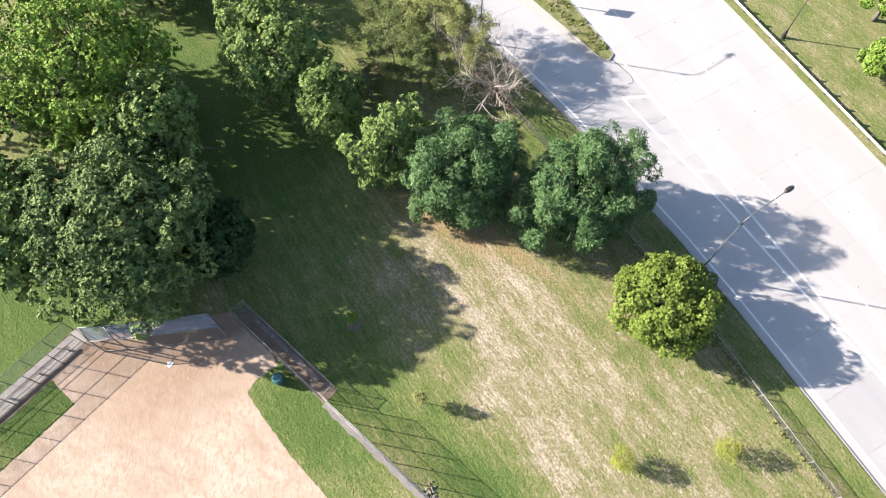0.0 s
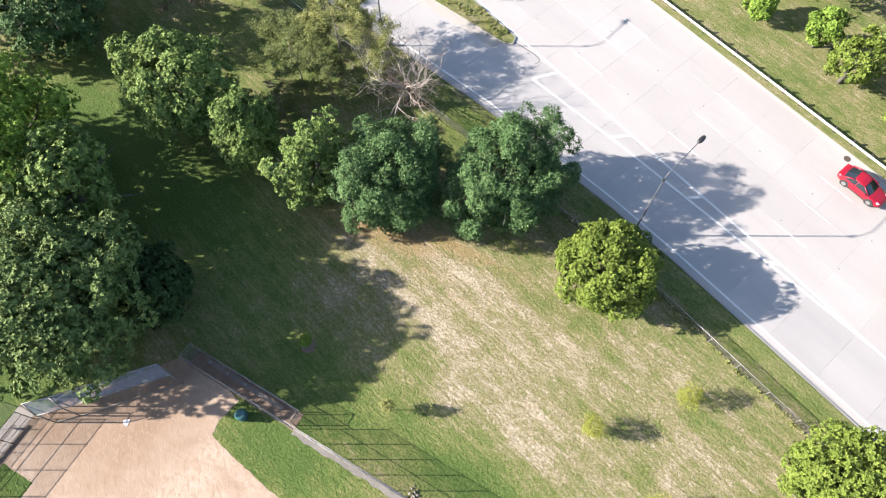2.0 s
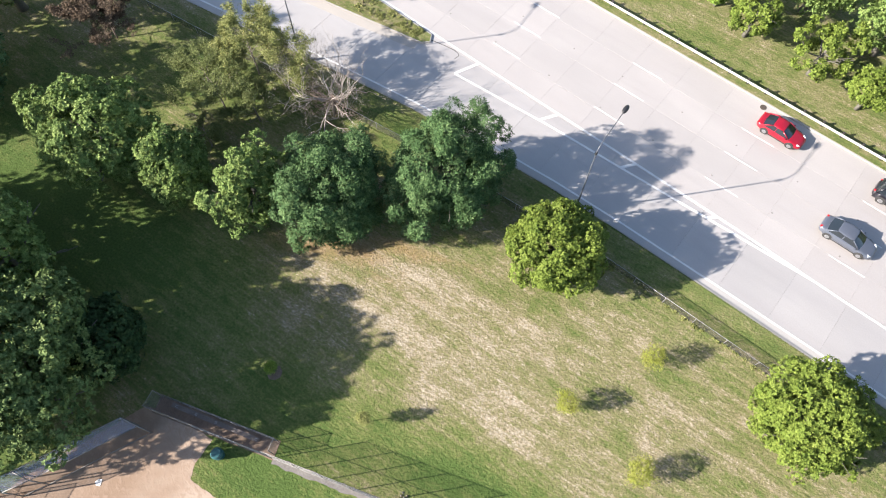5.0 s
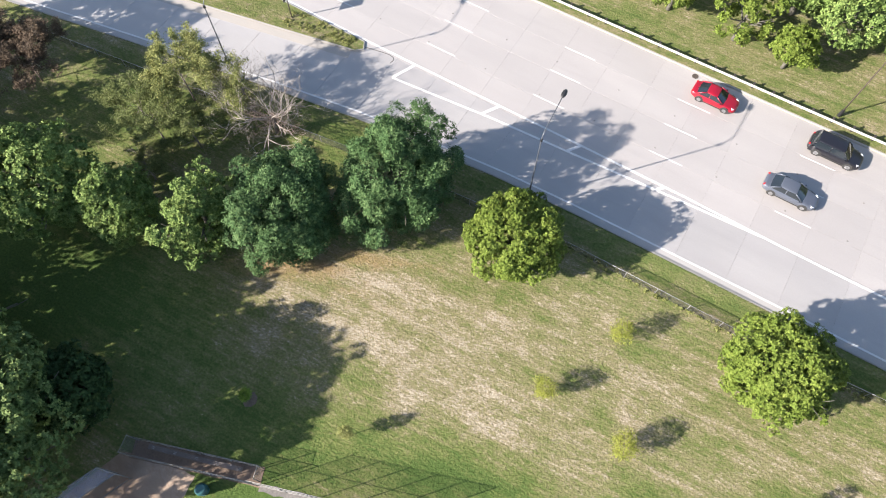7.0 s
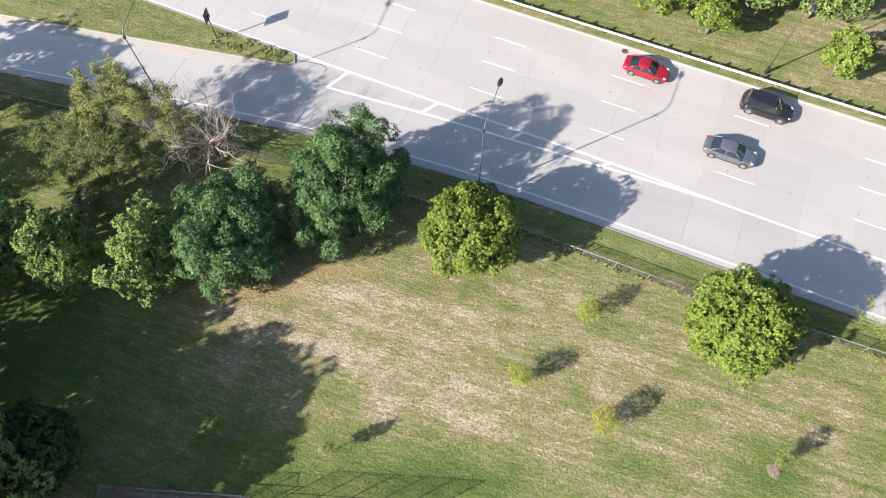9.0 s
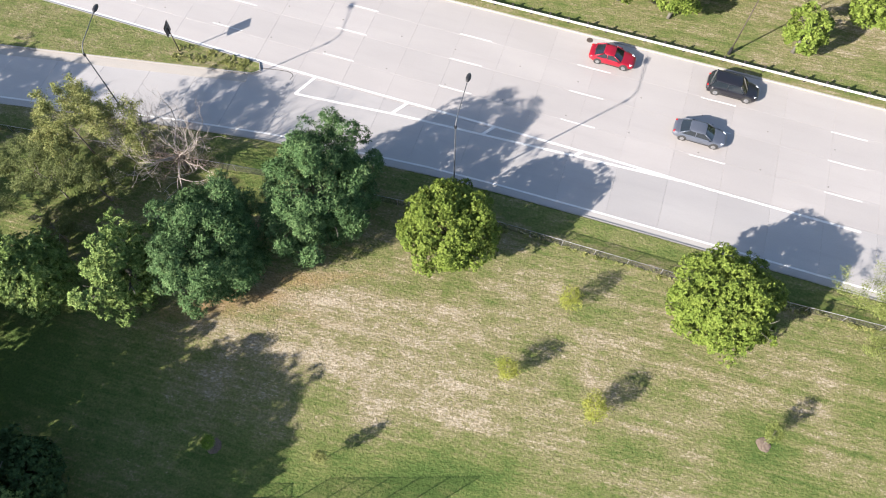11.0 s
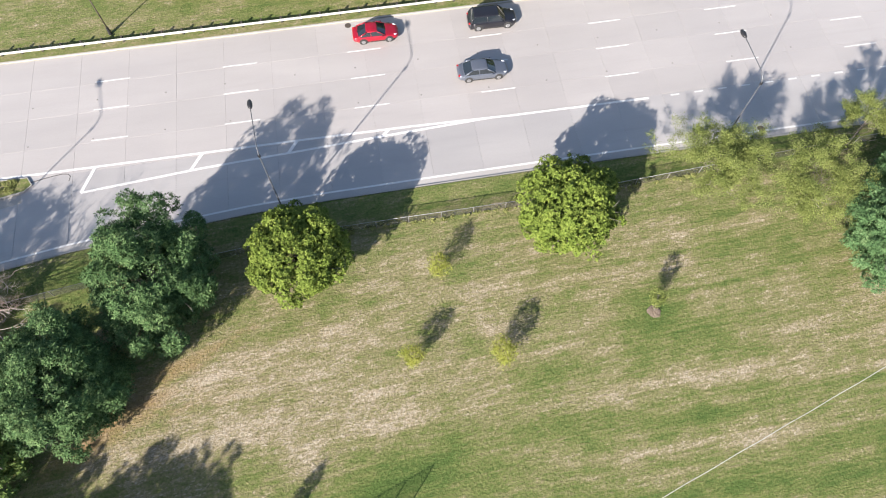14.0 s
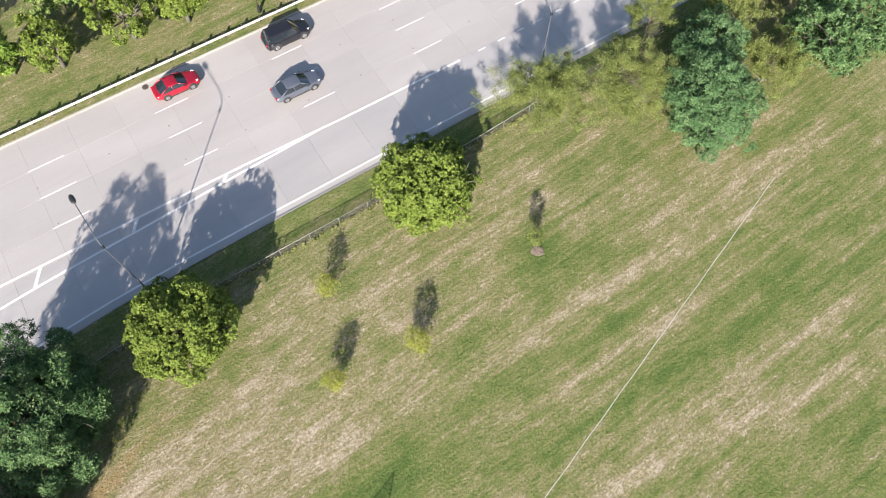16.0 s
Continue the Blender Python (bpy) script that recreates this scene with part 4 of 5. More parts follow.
# added beyond the view to shade the western lawn
tree(-70.5, 4.5, 5.6, 5.4, 5.2, 4.5, OAK, "tall unseen tree added to shade the park", 44, 100, 1.2, 22000, 0.25, subs=10)
tree(-60.0, 2.9, 5.4, 5.2, 5.5, 4.8, LOCUST, "greyish-green tree with feathery clumps deep in the shade", 21, 120, 0.8, 46000, 0.115, **FEATHERY)
# never in view, stands here only for its shade
tree(-72, -8, 7.5, 7.0, 6.5, 6.5, OAK, "unseen green tree added for shade behind the great trees", 22, 110, 1.3, 24000, 0.26, subs=12)
# out of view too, serves for the shadow across the ramp
tree(-66, 13, 6.5, 6.0, 5.5, 5.5, OAK, "dark green tree out of view, casting shade on the ramp", 23, 120, 1.1, 34000, 0.2, subs=10, hollow=0.6)


def thin_tree(x, y, height, reach, material, label, seed, boughs=9, n=9000, leaf=0.075, bark=None, rise=(0.1, 0.7), bare=0.25, fluff=0.16, thick=0.05, start=0.3, group=""):
    """An open tree: a forked trunk, long boughs with twigs, and small leaves along the twigs; the lowest share stays bare."""
    rng, rr = np.random.default_rng(seed), random.Random(seed)
    t = thing("tree", pose(x, y, 0), label, "tree", group)
    lean = Vector((rr.uniform(-0.3, 0.3), rr.uniform(-0.3, 0.3), 0))
    stem = [Vector((0, 0, -0.1)) + lean * (k / 4) ** 2 + Vector((rr.uniform(-0.06, 0.06), rr.uniform(-0.06, 0.06), height * 0.9 * k / 4)) for k in range(5)]
    part("trunk", tube_mesh("trunk", [(stem, [thick * q for q in (1.8, 1.5, 1.15, 0.8, 0.35)])], bark or GREY_WOOD, 7), parent=t)
    twigs = []
    for k in range(boughs):
        q = start + (0.95 - start) * k / max(1, boughs - 1)
        i = min(3, int(q * 4))
        base = stem[i].lerp(stem[i + 1], q * 4 - i)
        a = 2.39996 * k + rr.uniform(-0.4, 0.4)
        out = []
        limb_paths(rr, base, (math.cos(a), math.sin(a), rr.uniform(*rise)), reach * (1.05 - 0.55 * q) * rr.uniform(0.5, 0.75), thick * 0.55 * (1.2 - 0.6 * q), 3, 0.85, out, 0.3)
        for pts, rad in out:
            for j, p in enumerate(pts):
                p.z = max(p.z, 0.15)
        part("branch", tube_mesh("branch", out, bark or GREY_WOOD, 4), parent=t)
        if rr.random() > bare:
            twigs += [pts for pts, rad in out if rad[0] < thick * 0.4]
    if twigs and n:
        i, j, w = rng.integers(0, len(twigs), n), rng.integers(1, 4, n), rng.random(n)[:, None]
        P = np.array([[tuple(p) for p in pts] for pts in twigs])
        p = P[i, j] * (1 - w) + P[i, j + 1] * w + rng.normal(size=(n, 3)) * fluff * np.array([1, 1, 0.6])
        p[:, 2] = np.maximum(p[:, 2], 0.12)
        nrm = unit(rng.normal(size=(n, 3)) * 0.55 + np.array([0, 0, 0.75]))
        d = unit(np.cross(nrm, rng.normal(size=(n, 3))))
        b = np.cross(nrm, d)
        s = (leaf * rng.uniform(0.6, 1.35, n))[:, None]
        V = np.stack([p - d * s, p + b * s * 0.5, p + d * s, p - b * s * 0.5], 1).reshape(-1, 3)
        part("crown", quads_mesh("crown", V, np.arange(4 * n).reshape(-1, 4), material), parent=t)
    return t


# thin scrub between the row and the ramp
thin_tree(-55.5, 16.6, 5.6, 4.6, BROWN, "reddish-brown wilting tree beside the ramp", 25, 22, 30000, 0.09, BROWN_WOOD, bare=0.0)
thin_tree(-41.2, 22.4, 7.0, 4.6, DULL, "thin dull-green scrub tree by the ramp", 26, 19, 22000, 0.08, bare=0.05)
thin_tree(-40.6, 17.4, 4.6, 4.6, OLIVE, "sparse yellowish scrub tree with open twigs", 27, 17, 17000, 0.07, bare=0.1)
thin_tree(-44.2, 18.6, 3.6, 3.4, OLIVE, "low yellowish scrub with open twigs", 42, 14, 10000, 0.07, bare=0.1)
thin_tree(-37.2, 18.6, 4.2, 3.4, OLIVE, "sparse yellowish scrub tree with open twigs", 28, 15, 13000, 0.07, bare=0.1)
thin_tree(-36.9, 23.2, 6.0, 3.6, DULL, "sparse dull scrub tree with bare twigs", 41, 18, 14000, 0.07, bare=0.35)
thin_tree(-38.6, 13.8, 2.6, 2.2, OLIVE, "low yellowish bush at the edge of the shade", 43, 10, 5000, 0.07, bare=0.1)
# overgrown end of the fence
thin_tree(28.3, 26.2, 5.8, 4.5, PALE, "pale thin-leaved tree leaning over the fence", 31, 30, 60000, 0.054, bare=0.05, fluff=0.2)
thin_tree(35.2, 23.0, 5.8, 4.7, PALE, "pale yellowish thin-leaved tree with a grey trunk", 32, 28, 46000, 0.054, bare=0.12, fluff=0.2)
tree(39.9, 18.1, 4.4, 3.9, 5.6, 4.4, SUMAC, "dense cool-green tree at the meadow's edge", 33, 125, 0.66, 92000, 0.075, turn=-28, **{**FEATHERY, "ragged_out": 0.1, "deep": 0.86})
tree(43.4, 22.4, 4.2, 3.2, 2.9, 3.6, SUMAC, "smaller cool-green tree behind the dense one", 46, 70, 0.66, 34000, 0.08, **FEATHERY)
thin_tree(48.9, 18.6, 3.4, 3.8, PALE, "pale bushy tree at the meadow's edge", 34, 20, 34000, 0.062, bare=0.0, start=0.08)
tree(56.0, 17.8, 4.4, 4.6, 4.2, 4.0, LOCUST, "dense green tree at the end of the meadow", 35, 110, 0.85, 32000, 0.12, **FEATHERY)
thin_tree(42.3, 28.4, 5.6, 3.4, PALE, "pale small tree against the kerb", 36, 16, 20000, 0.058, bare=0.05)
thin_tree(47.5, 24.5, 6.2, 4.6, PALE, "thin green tree behind the overgrown fence", 37, 16, 22000, 0.066, bare=0.05)
tree(58, 27, 5.0, 5.0, 4.5, 4.4, OAK, "dark green tree behind the overgrown fence", 38, 60, 1.2, 16000, 0.24)

# young trees on the far verge
for k, (x, y, zc, r, rz, mt) in enumerate(((-17.3, 56.6, 2.5, 1.15, 1.7, LIME), (-11.3, 58.2, 2.8, 1.5, 2.0, LIME), (-7.0, 56.5, 3.3, 2.5, 2.4, LINDEN), (0.2, 56.2, 3.6, 3.0, 2.7, LINDEN), (5.6, 55.3, 2.9, 2.0, 2.0, LINDEN),
                                        (9.0, 60.5, 4.8, 4.2, 3.6, OAK), (18.1, 54.8, 3.0, 2.1, 2.2, LINDEN), (14.6, 61.5, 4.6, 3.8, 3.4, OAK), (4.0, 62.5, 4.8, 3.8, 3.6, OAK), (29.7, 54.4, 2.6, 1.7, 1.9, LIME), (-4.0, 63, 5.0, 4.0, 3.8, OAK), (14, 66, 5.5, 5.0, 4.2, OAK),
                                        (24.5, 60.5, 4.2, 3.6, 3.2, LINDEN), (34, 62, 5.0, 4.4, 3.8, OAK), (-14, 65, 5.0, 4.2, 3.8, LINDEN), (-22, 62, 3.5, 2.6, 2.6, LIME))):
    big = r > 3
    tree(x, y, zc, r, r, rz, mt, "leafy green tree on the far verge" if big else "young staked tree on the far verge", 50 + k, 100 if big else 40, 0.75 if big else 0.5, 26000 if big else 13000, 0.13, group="verge trees", hollow=0.5, ragged_out=0.2, bark=BARK, wild=0.5)


# dead trees with bare branches
def dead_tree(x, y, seed, reach, label, wood, trunk=2.2, limbs=12, thick=0.1, lift=(0.2, 1.0)):
    rr = random.Random(seed)
    t = thing("dead_tree", pose(x, y, 0), label, "tree")
    part("trunk", tube_mesh("trunk", [([(0, 0, -0.1), (0.05, 0.05, trunk * 0.5), (0.1, 0, trunk)], [thick * 2.6, thick * 2.1, thick * 1.8])], wood, 8), parent=t)
    for k in range(limbs):
        out = []
        a = k * 2.4 + rr.uniform(-0.2, 0.2)
        limb_paths(rr, (0.08, 0.02, trunk * (0.6 + 0.4 * k / limbs)), (math.cos(a), math.sin(a), rr.uniform(*lift)), reach * rr.uniform(0.6, 1.15), thick, 4, 0.95, out, 0.44)
        part("branch", tube_mesh("branch", out, wood, 4), parent=t)


dead_tree(-32.3, 23.5, 5, 3.9, "bare dead tree with spreading pale branches", PALE_WOOD, 2.6, 16, 0.06, (-0.1, 1.1))
dead_tree(-32.2, 23.6, 6, 2.5, "tangle of drooping dead brown branches round a broken trunk", BROWN_WOOD, 3.2, 22, 0.036, (-0.9, 0.1))
dead_tree(-37.4, 25.2, 9, 2.3, "bare grey twiggy tree beside the ramp", GREY_WOOD, 2.6, 10, 0.04, (0.4, 1.3))
dead_tree(-40.5, 14.5, 14, 1.3, "bare dark twigs in the shaded scrub", GREY_WOOD, 1.0, 8, 0.035)


# saplings with mulch rings
def sapling(x, y, zc, r, rz, material, label, seed, n=900, mulch=0.0, lean=0.0):
    rng = np.random.default_rng(seed)
    t = thing("sapling", pose(x, y, 0, -lean, 0, 0), label, "sapling", "saplings")
    C, R = crown_lobes(rng, zc, r, r, rz, 30, r * 0.42, 0.12, -1.0, 0.5)
    V, F = leaf_quads(rng, C, R, np.array([0, 0, zc]), np.array([r, r, rz]), int(6.5 * n), 0.052, 0, 1.7, 0.0, 6, 0.14, 0.9)
    part("crown", quads_mesh("crown", V, F, material), parent=t)
    rr = random.Random(seed)
    paths = [([(0, 0, -0.05), (0.01, 0.02, zc * 0.5), (0, 0, zc + rz * 0.6)], [0.04, 0.03, 0.012])]
    for k in range(8):
        limb_paths(rr, (0, 0, zc * 0.5 + k * 0.12), (math.cos(k * 2.4) * r, math.sin(k * 2.4) * r, rz * 0.7), r * 0.9, 0.012, 0, 0.5, paths)
    part("trunk", tube_mesh("trunk", paths, BARK, 5), parent=t)
    if mulch:
        bm = bmesh.new()
        bmesh.ops.create_uvsphere(bm, u_segments=16, v_segments=6, radius=1, matrix=Matrix.Diagonal((mulch, mulch, 0.1, 1)))
        for v in bm.verts:
            v.co += Vector((rr.uniform(-1, 1), rr.uniform(-1, 1), rr.uniform(0, 0.5))) * 0.07
        tagged(part("mulch_ring", bm, MULCH, m=pose(x, y, 0.0)), "ring of brown wood-chip mulch round a sapling", "mulch ring", "mulch rings")
    return t


sapling(0.3, 14.6, 1.7, 1.08, 1.35, YELLOW, "small yellow-leaved sapling on dry grass", 71, 620)
sapling(7.3, 13.9, 1.8, 1.22, 1.45, YELLOW, "small yellow-green sapling on dry grass", 72, 760)
sapling(3.4, 21.9, 1.8, 1.12, 1.45, YELLOW, "small yellow-green sapling by the fence", 73, 560)
sapling(20.25, 15.65, 1.9, 0.8, 1.3, PALE, "thin leaning pale sapling in a mulch ring", 74, 420, 0.55, 18)
sapling(-10.9, 4.0, 1.8, 0.6, 1.5, DULL, "thin green sapling with a slanting shadow", 75, 380)
sapling(-19.05, 2.35, 1.6, 0.5, 1.2, LIME, "thin shaded sapling in a pale mulch ring", 76, 450, 0.6)



# ================= grass tufts =================
def grass_tufts():
    """Short uneven tufts over the lawn in view."""
    rng = np.random.default_rng(77)
    n, far = 210000, 30000
    x, y = np.r_[rng.uniform(-62, 55, n), rng.uniform(-34, 44, far)], np.r_[rng.uniform(-13, 30.8, n), rng.uniform(51.6, 68, far)]

    x, y = np.r_[x, rng.uniform(-46, -20, 20000)], np.r_[y, rng.uniform(-32, -13, 20000)]

    def inside(outline):
        hit = np.zeros(len(x), bool)
        for (x0, y0), (x1, y1) in zip(outline, outline[1:] + outline[:1]):
            hit ^= ((y0 > y) != (y1 > y)) & (x < (x1 - x0) * (y - y0) / (y1 - y0 + 1e-9) + x0)
        return hit

    dugout = [tuple(along(d, w)) for d, w in ((-0.3, -0.2), (10.3, -0.2), (10.3, -0.45), (21.7, -0.45), (21.7, 0.2), (10.3, 0.2), (10.3, 1.4), (-0.3, 1.4))]
    keep = (y > 51) | (y < np.interp(x, LINE_X, LINE_Y) - 1.0)
    keep &= ~inside(DIRT_EDGE) & ~inside(dugout)
    x, y = x[keep], y[keep]
    ix = rng.uniform(-62, -32.2, 22000)
    iy = rng.uniform(29, 37, 22000)
    ok = (iy > 35.6 + 0.187 * (ix + 31.6)) & (iy < 36.7)
    x, y = np.r_[x, ix[ok]], np.r_[y, iy[ok]]
    n = len(x)
    h = rng.uniform(0.008, 0.03, n) + 0.02 * ((y > 32) & (y < 40))
    w = rng.uniform(0.02, 0.055, n)
    a = rng.uniform(0, 6.283, n)
    lean = rng.normal(0, 0.075, (n, 2))
    u = np.stack([np.cos(a), np.sin(a), 0 * a], 1) * w[:, None]
    p = np.stack([x, y, 0 * x - 0.005], 1)
    tip = p + np.stack([lean[:, 0], lean[:, 1], h], 1)
    V = np.stack([p - u, p + u, tip + u * 1.1, tip - u * 0.9], 1).reshape(-1, 3)
    me = quads_mesh("grass_tufts", V, np.arange(4 * n).reshape(-1, 4), GRASS)
    at = me.attributes.new("dry_and_shade", "FLOAT", "POINT")
    at.data.foreach_set("value", np.repeat(dry_and_shade_of(x, y), 4).astype(np.float32))
    at = me.attributes.new("bareness", "FLOAT", "POINT")
    at.data.foreach_set("value", np.repeat(bareness_of(x, y), 4).astype(np.float32))
    ob = new("grass_tufts", me)
    return tagged(ob, "short uneven tufts of green and dry grass", "grass", kind="stuff")


grass_tufts()

def weeds(name, places, seed, label, size, tall):
    """Ragged broad-leaved weeds at scattered places."""
    rng = np.random.default_rng(seed)
    c = np.array(places)
    n = 46
    at = np.repeat(c, n, 0)
    r = size * rng.uniform(0.3, 1.0, len(c))
    h = tall * rng.uniform(0.4, 1.0, len(c))
    a, d = rng.uniform(0, 6.283, len(at)), np.sqrt(rng.random(len(at)))
    p = np.stack([at[:, 0] + np.cos(a) * d * np.repeat(r, n), at[:, 1] + np.sin(a) * d * np.repeat(r, n), 0.02 + np.repeat(h, n) * (1 - d * d) * rng.random(len(at))], 1)
    nrm = rng.normal(size=p.shape) * 0.6 + np.array([0, 0, 0.7])
    nrm /= np.linalg.norm(nrm, axis=1, keepdims=True)
    t = np.cross(nrm, rng.normal(size=p.shape))
    t /= np.linalg.norm(t, axis=1, keepdims=True)
    b = np.cross(nrm, t)
    q = rng.uniform(0.04, 0.1, (len(p), 1))
    V = np.stack([p - t * q, p + b * q * 0.5, p + t * q, p - b * q * 0.5], 1).reshape(-1, 3)
    V[:, 2] = np.maximum(V[:, 2], 0.01)
    return tagged(new(name, quads_mesh(name, V, np.arange(len(V)).reshape(-1, 4), DULL)), label, "weeds", kind="stuff")


rw = random.Random(88)
spots = [(-32.4 - 7.5 * rw.random() ** 1.6, 0) for k in range(90)]
weeds("island_weeds", [(x, rw.uniform(isle_y(x) + 0.3, 36.7)) for x, y in spots if isle_y(x) + 0.3 < 36.7], 89, "ragged green weeds at the tip of the grass island", 0.32, 0.3)
weeds("fence_weeds", [(x, 26.9 + max(0, x - 13) * 0.05 + rw.gauss(0, 0.13)) for x in (-4 + 32 * rw.random() for k in range(130))], 90, "uncut weeds along the foot of the low fence", 0.26, 0.3)

# ================= cars =================
GLASS, gn, gl, gb = mat("car_glass", 0.06)
gb.inputs["Base Color"].default_value = (0.012, 0.016, 0.02, 1)
gb.inputs["Specular IOR Level"].default_value = 0.7
RUBBER = plain("tyre_rubber", (0.02, 0.02, 0.02), 0.85, 0, 30, 0.2)
ALLOY = plain("wheel_alloy", (0.30, 0.30, 0.31), 0.4, 0.8, 30, 0.15)
LAMP_GLASS = plain("headlamp_plastic", (0.7, 0.72, 0.75), 0.15, 0, 30, 0.1)
TAIL_RED = plain("tail_lamp_plastic", (0.35, 0.01, 0.012), 0.2, 0, 30, 0.2)


def car_paint(name, colour):
    m, n, l, b = mat(name, 0.28, 0.25)
    nz = noise_node(n, l, 60, 2, object_coords(n))
    l.new(ramp(n, l, nz.outputs["Fac"], [(0.3, [v * 0.9 for v in colour]), (0.7, [min(1, v * 1.08) for v in colour])]), b.inputs["Base Color"])
    b.inputs["Coat Weight"].default_value, b.inputs["Coat Roughness"].default_value = 0.35, 0.05
    return m


def loft(rings, close=True):
    """A closed skin through rings of equal length, both ends capped."""
    bm = bmesh.new()
    R = [[bm.verts.new(p) for p in ring] for ring in rings]
    n = len(R[0])
    for a, b in zip(R, R[1:]):
        for k in range(n):
            bm.faces.new((a[k], a[(k + 1) % n], b[(k + 1) % n], b[k]))
    bm.faces.new(R[0][::-1])
    bm.faces.new(R[-1])
    return bm


def glide(stations, steps):
    """Smoothly drawn stations between the given ones (Catmull-Rom)."""
    P = np.array(stations, float)
    out = []
    for k in range(len(P) - 1):
        p0, p1, p2, p3 = P[max(k - 1, 0)], P[k], P[k + 1], P[min(k + 2, len(P) - 1)]
        for j in range(steps):
            t = j / steps
            out.append(0.5 * (2 * p1 + (p2 - p0) * t + (2 * p0 - 5 * p1 + 4 * p2 - p3) * t * t + (3 * p1 - p0 - 3 * p2 + p3) * t ** 3))
    return out + [P[-1]]


def car(m, paint, length, width, height, cabin, label, suv=False):
    """A car that faces +x. cabin: x of windscreen foot, roof front, roof rear, rear-window foot, from the middle."""
    t = thing("car", m, label, "car")
    h, w, belt = length / 2, width / 2, height * (0.64 if not suv else 0.60)
    f0, f1, r1, r0 = cabin
    deck = 0.98 if not suv else 1.0
    st = [(-h, 0.62, 0.42, belt * 0.78), (-h + 0.08, 0.82, 0.32, belt * 0.9 * deck), (-h + 0.3, 0.93, 0.26, belt * 0.97 * deck), (-h + 0.8, 0.985, 0.22, belt * deck), (min(r0, -h + 1.3), 1.0, 0.2, belt), (0, 1.0, 0.19, belt),
          (f0, 0.99, 0.2, belt * 0.97), (h - 0.75, 0.965, 0.21, belt * 0.87), (h - 0.35, 0.90, 0.23, belt * 0.79), (h - 0.12, 0.78, 0.27, belt * 0.70), (h, 0.55, 0.36, belt * 0.58)]
    rings = []
    for x, k, lo, hi in glide(st, 3):
        y = w * k
        half = [(y * 0.84, lo), (y * 0.97, lo + 0.10), (y, lo + 0.3 * (hi - lo)), (y * 0.995, lo + 0.66 * (hi - lo)), (y * 0.955, hi - 0.07), (y * 0.89, hi - 0.015), (y * 0.68, hi + 0.012), (y * 0.3, hi + 0.03)]
        rings.append([(x, a, b) for a, b in half] + [(x, -a, b) for a, b in reversed(half)])
    part("body", loft(rings), paint, t, smooth=True)
    top, wr, wb = height, w * 0.735, w * 0.885
    roof = []
    for x, q, dz in glide([(r1 - 0.06, 0.92, -0.045), (r1 + 0.25, 0.98, -0.012), ((r1 + f1) / 2, 1.0, 0.012), (f1 - 0.25, 0.98, -0.006), (f1 + 0.06, 0.92, -0.05)], 3):
        z = top + dz
        roof.append([(x, k * wr * q, z + u) for k, u in ((1.02, -0.10), (0.99, -0.055), (0.9, -0.02), (0.6, 0.0), (0.2, 0.012), (-0.2, 0.012), (-0.6, 0.0), (-0.9, -0.02), (-0.99, -0.055), (-1.02, -0.10), (-0.9, -0.12), (0.9, -0.12))])
    part("roof", loft(roof), paint, t, smooth=True)
    b = belt - 0.05

    def pane(name, pts, bulge, label=""):
        """A curved pane over four corners; bulge: how far its middle stands out."""
        c = [Vector(p) for p in pts]
        inward = (Vector((sum(cabin) / 4, 0, b)) - sum(c, Vector()) / 4).normalized()
        V, F, n = [], [], 5
        for depth in (0.0, 0.03):
            for i in range(n):
                for j in range(n):
                    u, v = i / (n - 1), j / (n - 1)
                    p = c[0].lerp(c[1], u).lerp(c[3].lerp(c[2], u), v)
                    V.append(p - inward * (bulge * 4 * u * (1 - u) - depth))
        for base in (0, n * n):
            for i in range(n - 1):
                for j in range(n - 1):
                    q = base + i * n + j
                    F.append((q, q + n, q + n + 1, q + 1))
        part(name, mesh_of(name, V, F, GLASS, True), parent=t, label=label)

    pane("windscreen", [(f0 + 0.03, wb * 0.93, b), (f0 + 0.03, -wb * 0.93, b), (f1, -wr * 0.93, top - 0.055), (f1, wr * 0.93, top - 0.055)], 0.09, "dark sloping windscreen")
    pane("rear_window", [(r0 - 0.03, -wb * 0.9, b), (r0 - 0.03, wb * 0.9, b), (r1, wr * 0.93, top - 0.055), (r1, -wr * 0.93, top - 0.055)], 0.08, "dark rear window")
    mid = (f0 + r0) / 2 - 0.05
    for s in (1, -1):
        for xa, xb, ta, tb in ((r0 + 0.04, mid - 0.03, r1 - 0.02, mid - 0.03), (mid + 0.03, f0 - 0.04, mid + 0.03, f1)):
            pane("side_window", [(xa, s * wb, b), (xb, s * wb, b), (tb, s * wr, top - 0.08), (ta, s * wr, top - 0.08)], 0.02)
        for (x0, x1, k) in ((r0, r1, 0.06), (mid, mid, 0.03), (f0, f1, 0.045)):
            V, F = tubes([([(x0, s * wb * 0.985, b - 0.02), ((x0 + x1) / 2, s * (wb + wr) / 2 * 1.005, (b + top) / 2), (x1, s * wr * 0.985, top - 0.06)], [k * 1.3, k, k * 0.9])], 6)
            part("pillar", mesh_of("pillar", V, F, paint, True), parent=t)
        part("door_mirror", box(0.13, 0.2, 0.13, pose(f0 - 0.3, s * (w + 0.06), belt + 0.05), 0.045), paint, t)
        part("headlight", box(0.34, 0.26, 0.11, pose(h - 0.34, s * w * 0.66, belt * 0.735, 0, 16, s * -34), 0.04), LAMP_GLASS, t, "clear headlight")
        part("tail_light", box(0.2, 0.30, 0.14, pose(-h + 0.13, s * w * 0.66, belt * 0.86, 0, 0, s * 24), 0.05), TAIL_RED, t, "red tail light")
        part("sill", box(length * 0.5, 0.06, 0.1, pose(0.05, s * w * 0.95, 0.22), 0.02), RUBBER, t, "dark lower sill")
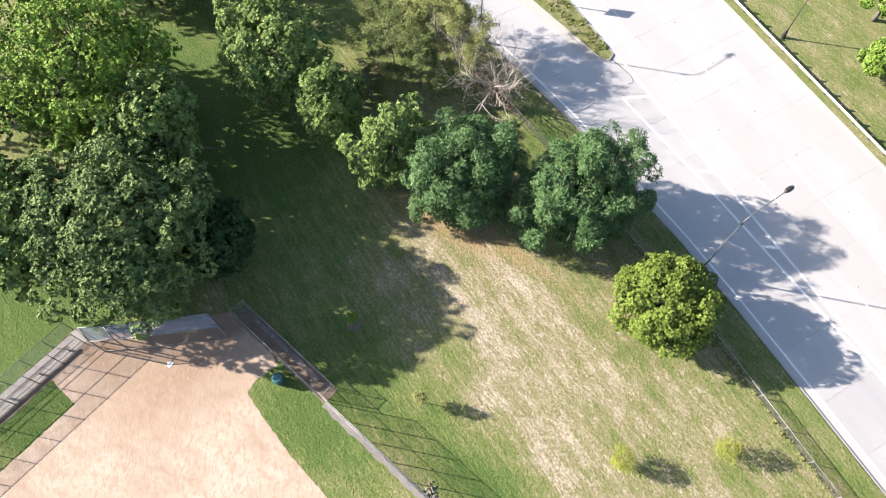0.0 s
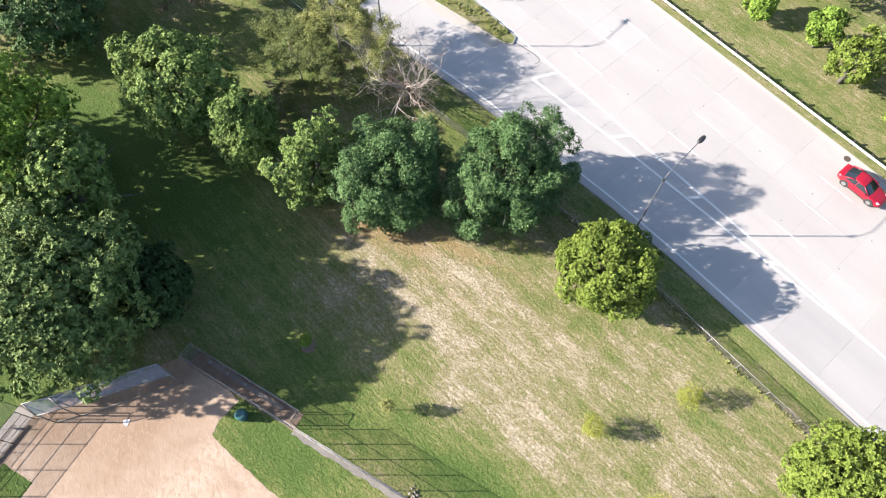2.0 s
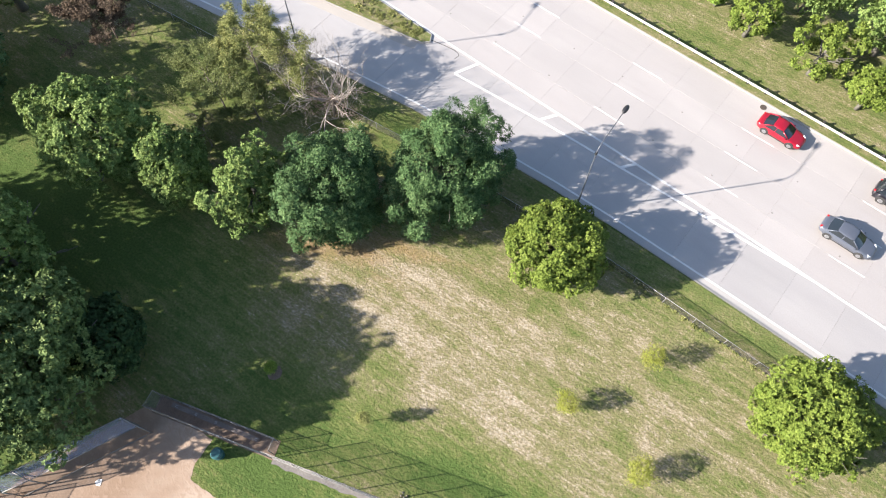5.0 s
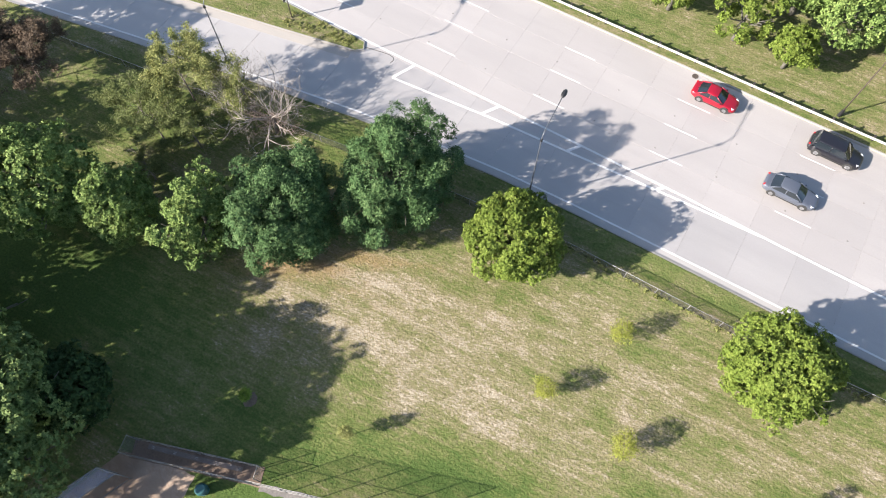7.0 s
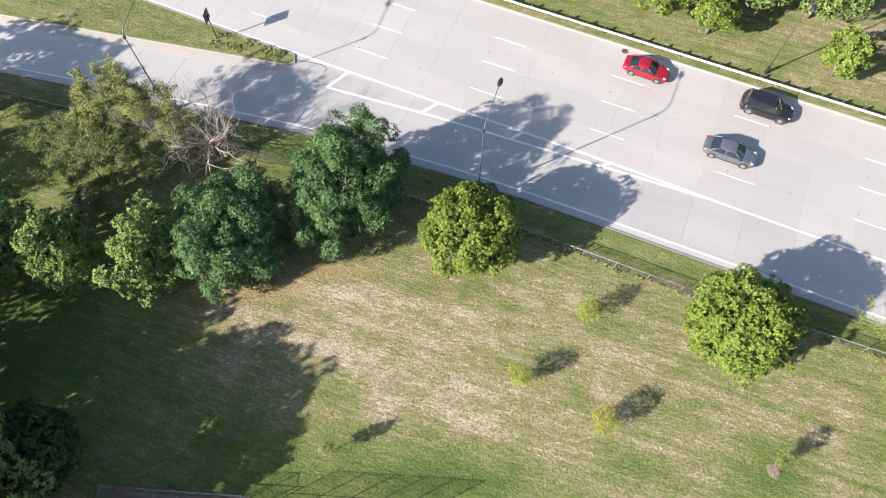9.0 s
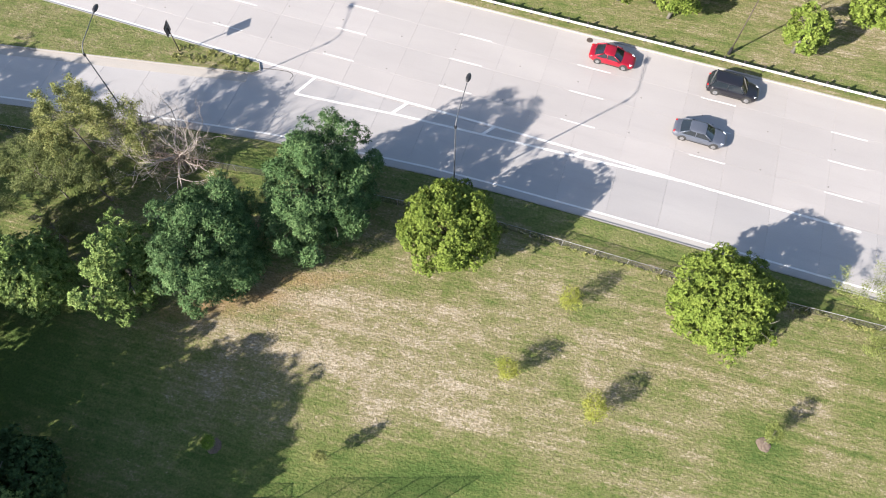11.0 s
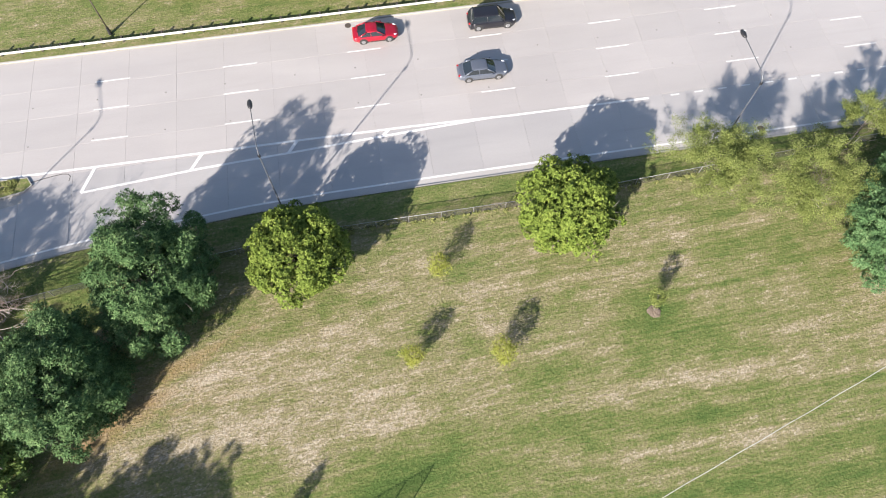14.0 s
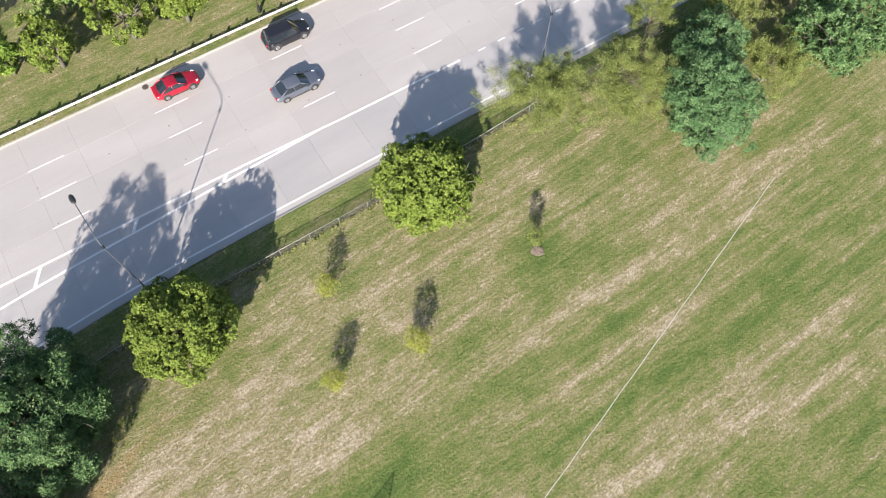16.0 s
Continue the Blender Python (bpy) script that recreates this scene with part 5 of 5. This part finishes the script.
    part("grille", box(0.06, width * 0.42, 0.12, pose(h - 0.04, 0, belt * 0.5), 0.02), RUBBER, t, "black front grille")
    for x in (h - 0.95, -h + 1.0):
        for s in (1, -1):
            r = 0.33 if not suv else 0.37
            bm = bmesh.new()
            bmesh.ops.create_cone(bm, cap_ends=True, segments=24, radius1=r + 0.07, radius2=r + 0.07, depth=0.12, matrix=pose(x, s * (w - 0.055), r + 0.01, 90, 0, 0))
            part("wheel_arch", bm, RUBBER, t, "black wheel arch")
            bm = bmesh.new()
            bmesh.ops.create_cone(bm, cap_ends=True, segments=20, radius1=r, radius2=r, depth=0.22)
            bmesh.ops.bevel(bm, geom=[e for e in bm.edges if len(e.link_faces) == 2 and any(len(f.verts) > 4 for f in e.link_faces)], offset=0.04, segments=2, affect="EDGES")
            tyre = part("wheel", bm, RUBBER, t, "black tyre with an alloy rim", pose(x, s * (w - 0.085), r, 90, 0, 0))
            bm = bmesh.new()
            bmesh.ops.create_cone(bm, cap_ends=True, segments=16, radius1=r * 0.62, radius2=r * 0.58, depth=0.03, matrix=pose(0, 0, -s * 0.115))
            for k in range(5):
                box_into(bm, r * 1.1, 0.05, 0.02, pose(0, 0, -s * 0.13, 0, 0, 36 * k))
            part("rim", bm, ALLOY, tyre)
    return t


car(pose(10.9, 41.9, ROAD_Z, 0, 0, -1), car_paint("grey_blue_paint", (0.075, 0.085, 0.108)), 4.85, 1.84, 1.45, (1.15, 0.35, -1.05, -1.85), "grey-blue saloon car on the concrete lane")
car(pose(13.0, 48.1, ROAD_Z, 0, 0, -1), car_paint("black_paint", (0.012, 0.012, 0.016)), 4.9, 1.9, 1.72, (1.2, 0.5, -1.85, -2.25), "black estate car in the far lane", True)
car(pose(1.3, 48.2, ROAD_Z, 0, 0, -1), car_paint("red_paint", (0.25, 0.006, 0.018)), 4.5, 1.82, 1.38, (0.95, 0.15, -0.85, -1.75), "bright red coupe in the far lane")

# ================= road slabs =================
ROWS = [36.75, 39.8, 43.3, 46.6, 50.6]
slab_x = [-64.0 + 4.57 * k for k in range(31)]
shared = {}
for a, b in zip(slab_x, slab_x[1:]):
    for y0, y1 in zip(ROWS, ROWS[1:]):
        key = (y0, y1)
        c, V, F = slab_mesh([(a, y0), (b, y0), (b, y1), (a, y1)], 0.5)
        if key not in shared:
            shared[key] = mesh_of("slab", V, F, CONCRETE)
        part("slab", shared[key], parent=road, m=pose(c.x, c.y, ROAD_Z))
    far = [36.75 if x > -31 else min(36.75, isle_y(x)) for x in (a, b)]
    c, V, F = slab_mesh([(a, kerb_y(a)), (b, kerb_y(b)), (b, far[1]), (a, far[0])])
    part("slab", mesh_of("slab", V, F, RAMP_CONCRETE), parent=road, m=pose(c.x, c.y, ROAD_Z))
V, F = [], []
for a, b in ((-130, slab_x[0]), (slab_x[-1], 130)):
    n = len(V)
    V += [(a, 37.5, ROAD_Z), (b, 37.5, ROAD_Z), (b, 50.6, ROAD_Z), (a, 50.6, ROAD_Z), (a, kerb_y(a), ROAD_Z), (b, kerb_y(b), ROAD_Z), (b, min(37.4, isle_y(b)), ROAD_Z), (a, min(37.4, isle_y(a)), ROAD_Z)]
    F += [(n, n + 1, n + 2, n + 3), (n + 4, n + 5, n + 6, n + 7)]
part("paving", mesh_of("paving", V, F, CONCRETE), parent=road)
wedge = [(-37, isle_y(-37)), (-32, isle_y(-32) - 0.4), (-27.3, 36.75), (-37, 36.75)]
part("paving", mesh_of("paving", [(x, y, ROAD_Z - 0.003) for x, y in wedge], [(0, 1, 2, 3)], RAMP_CONCRETE), parent=road)
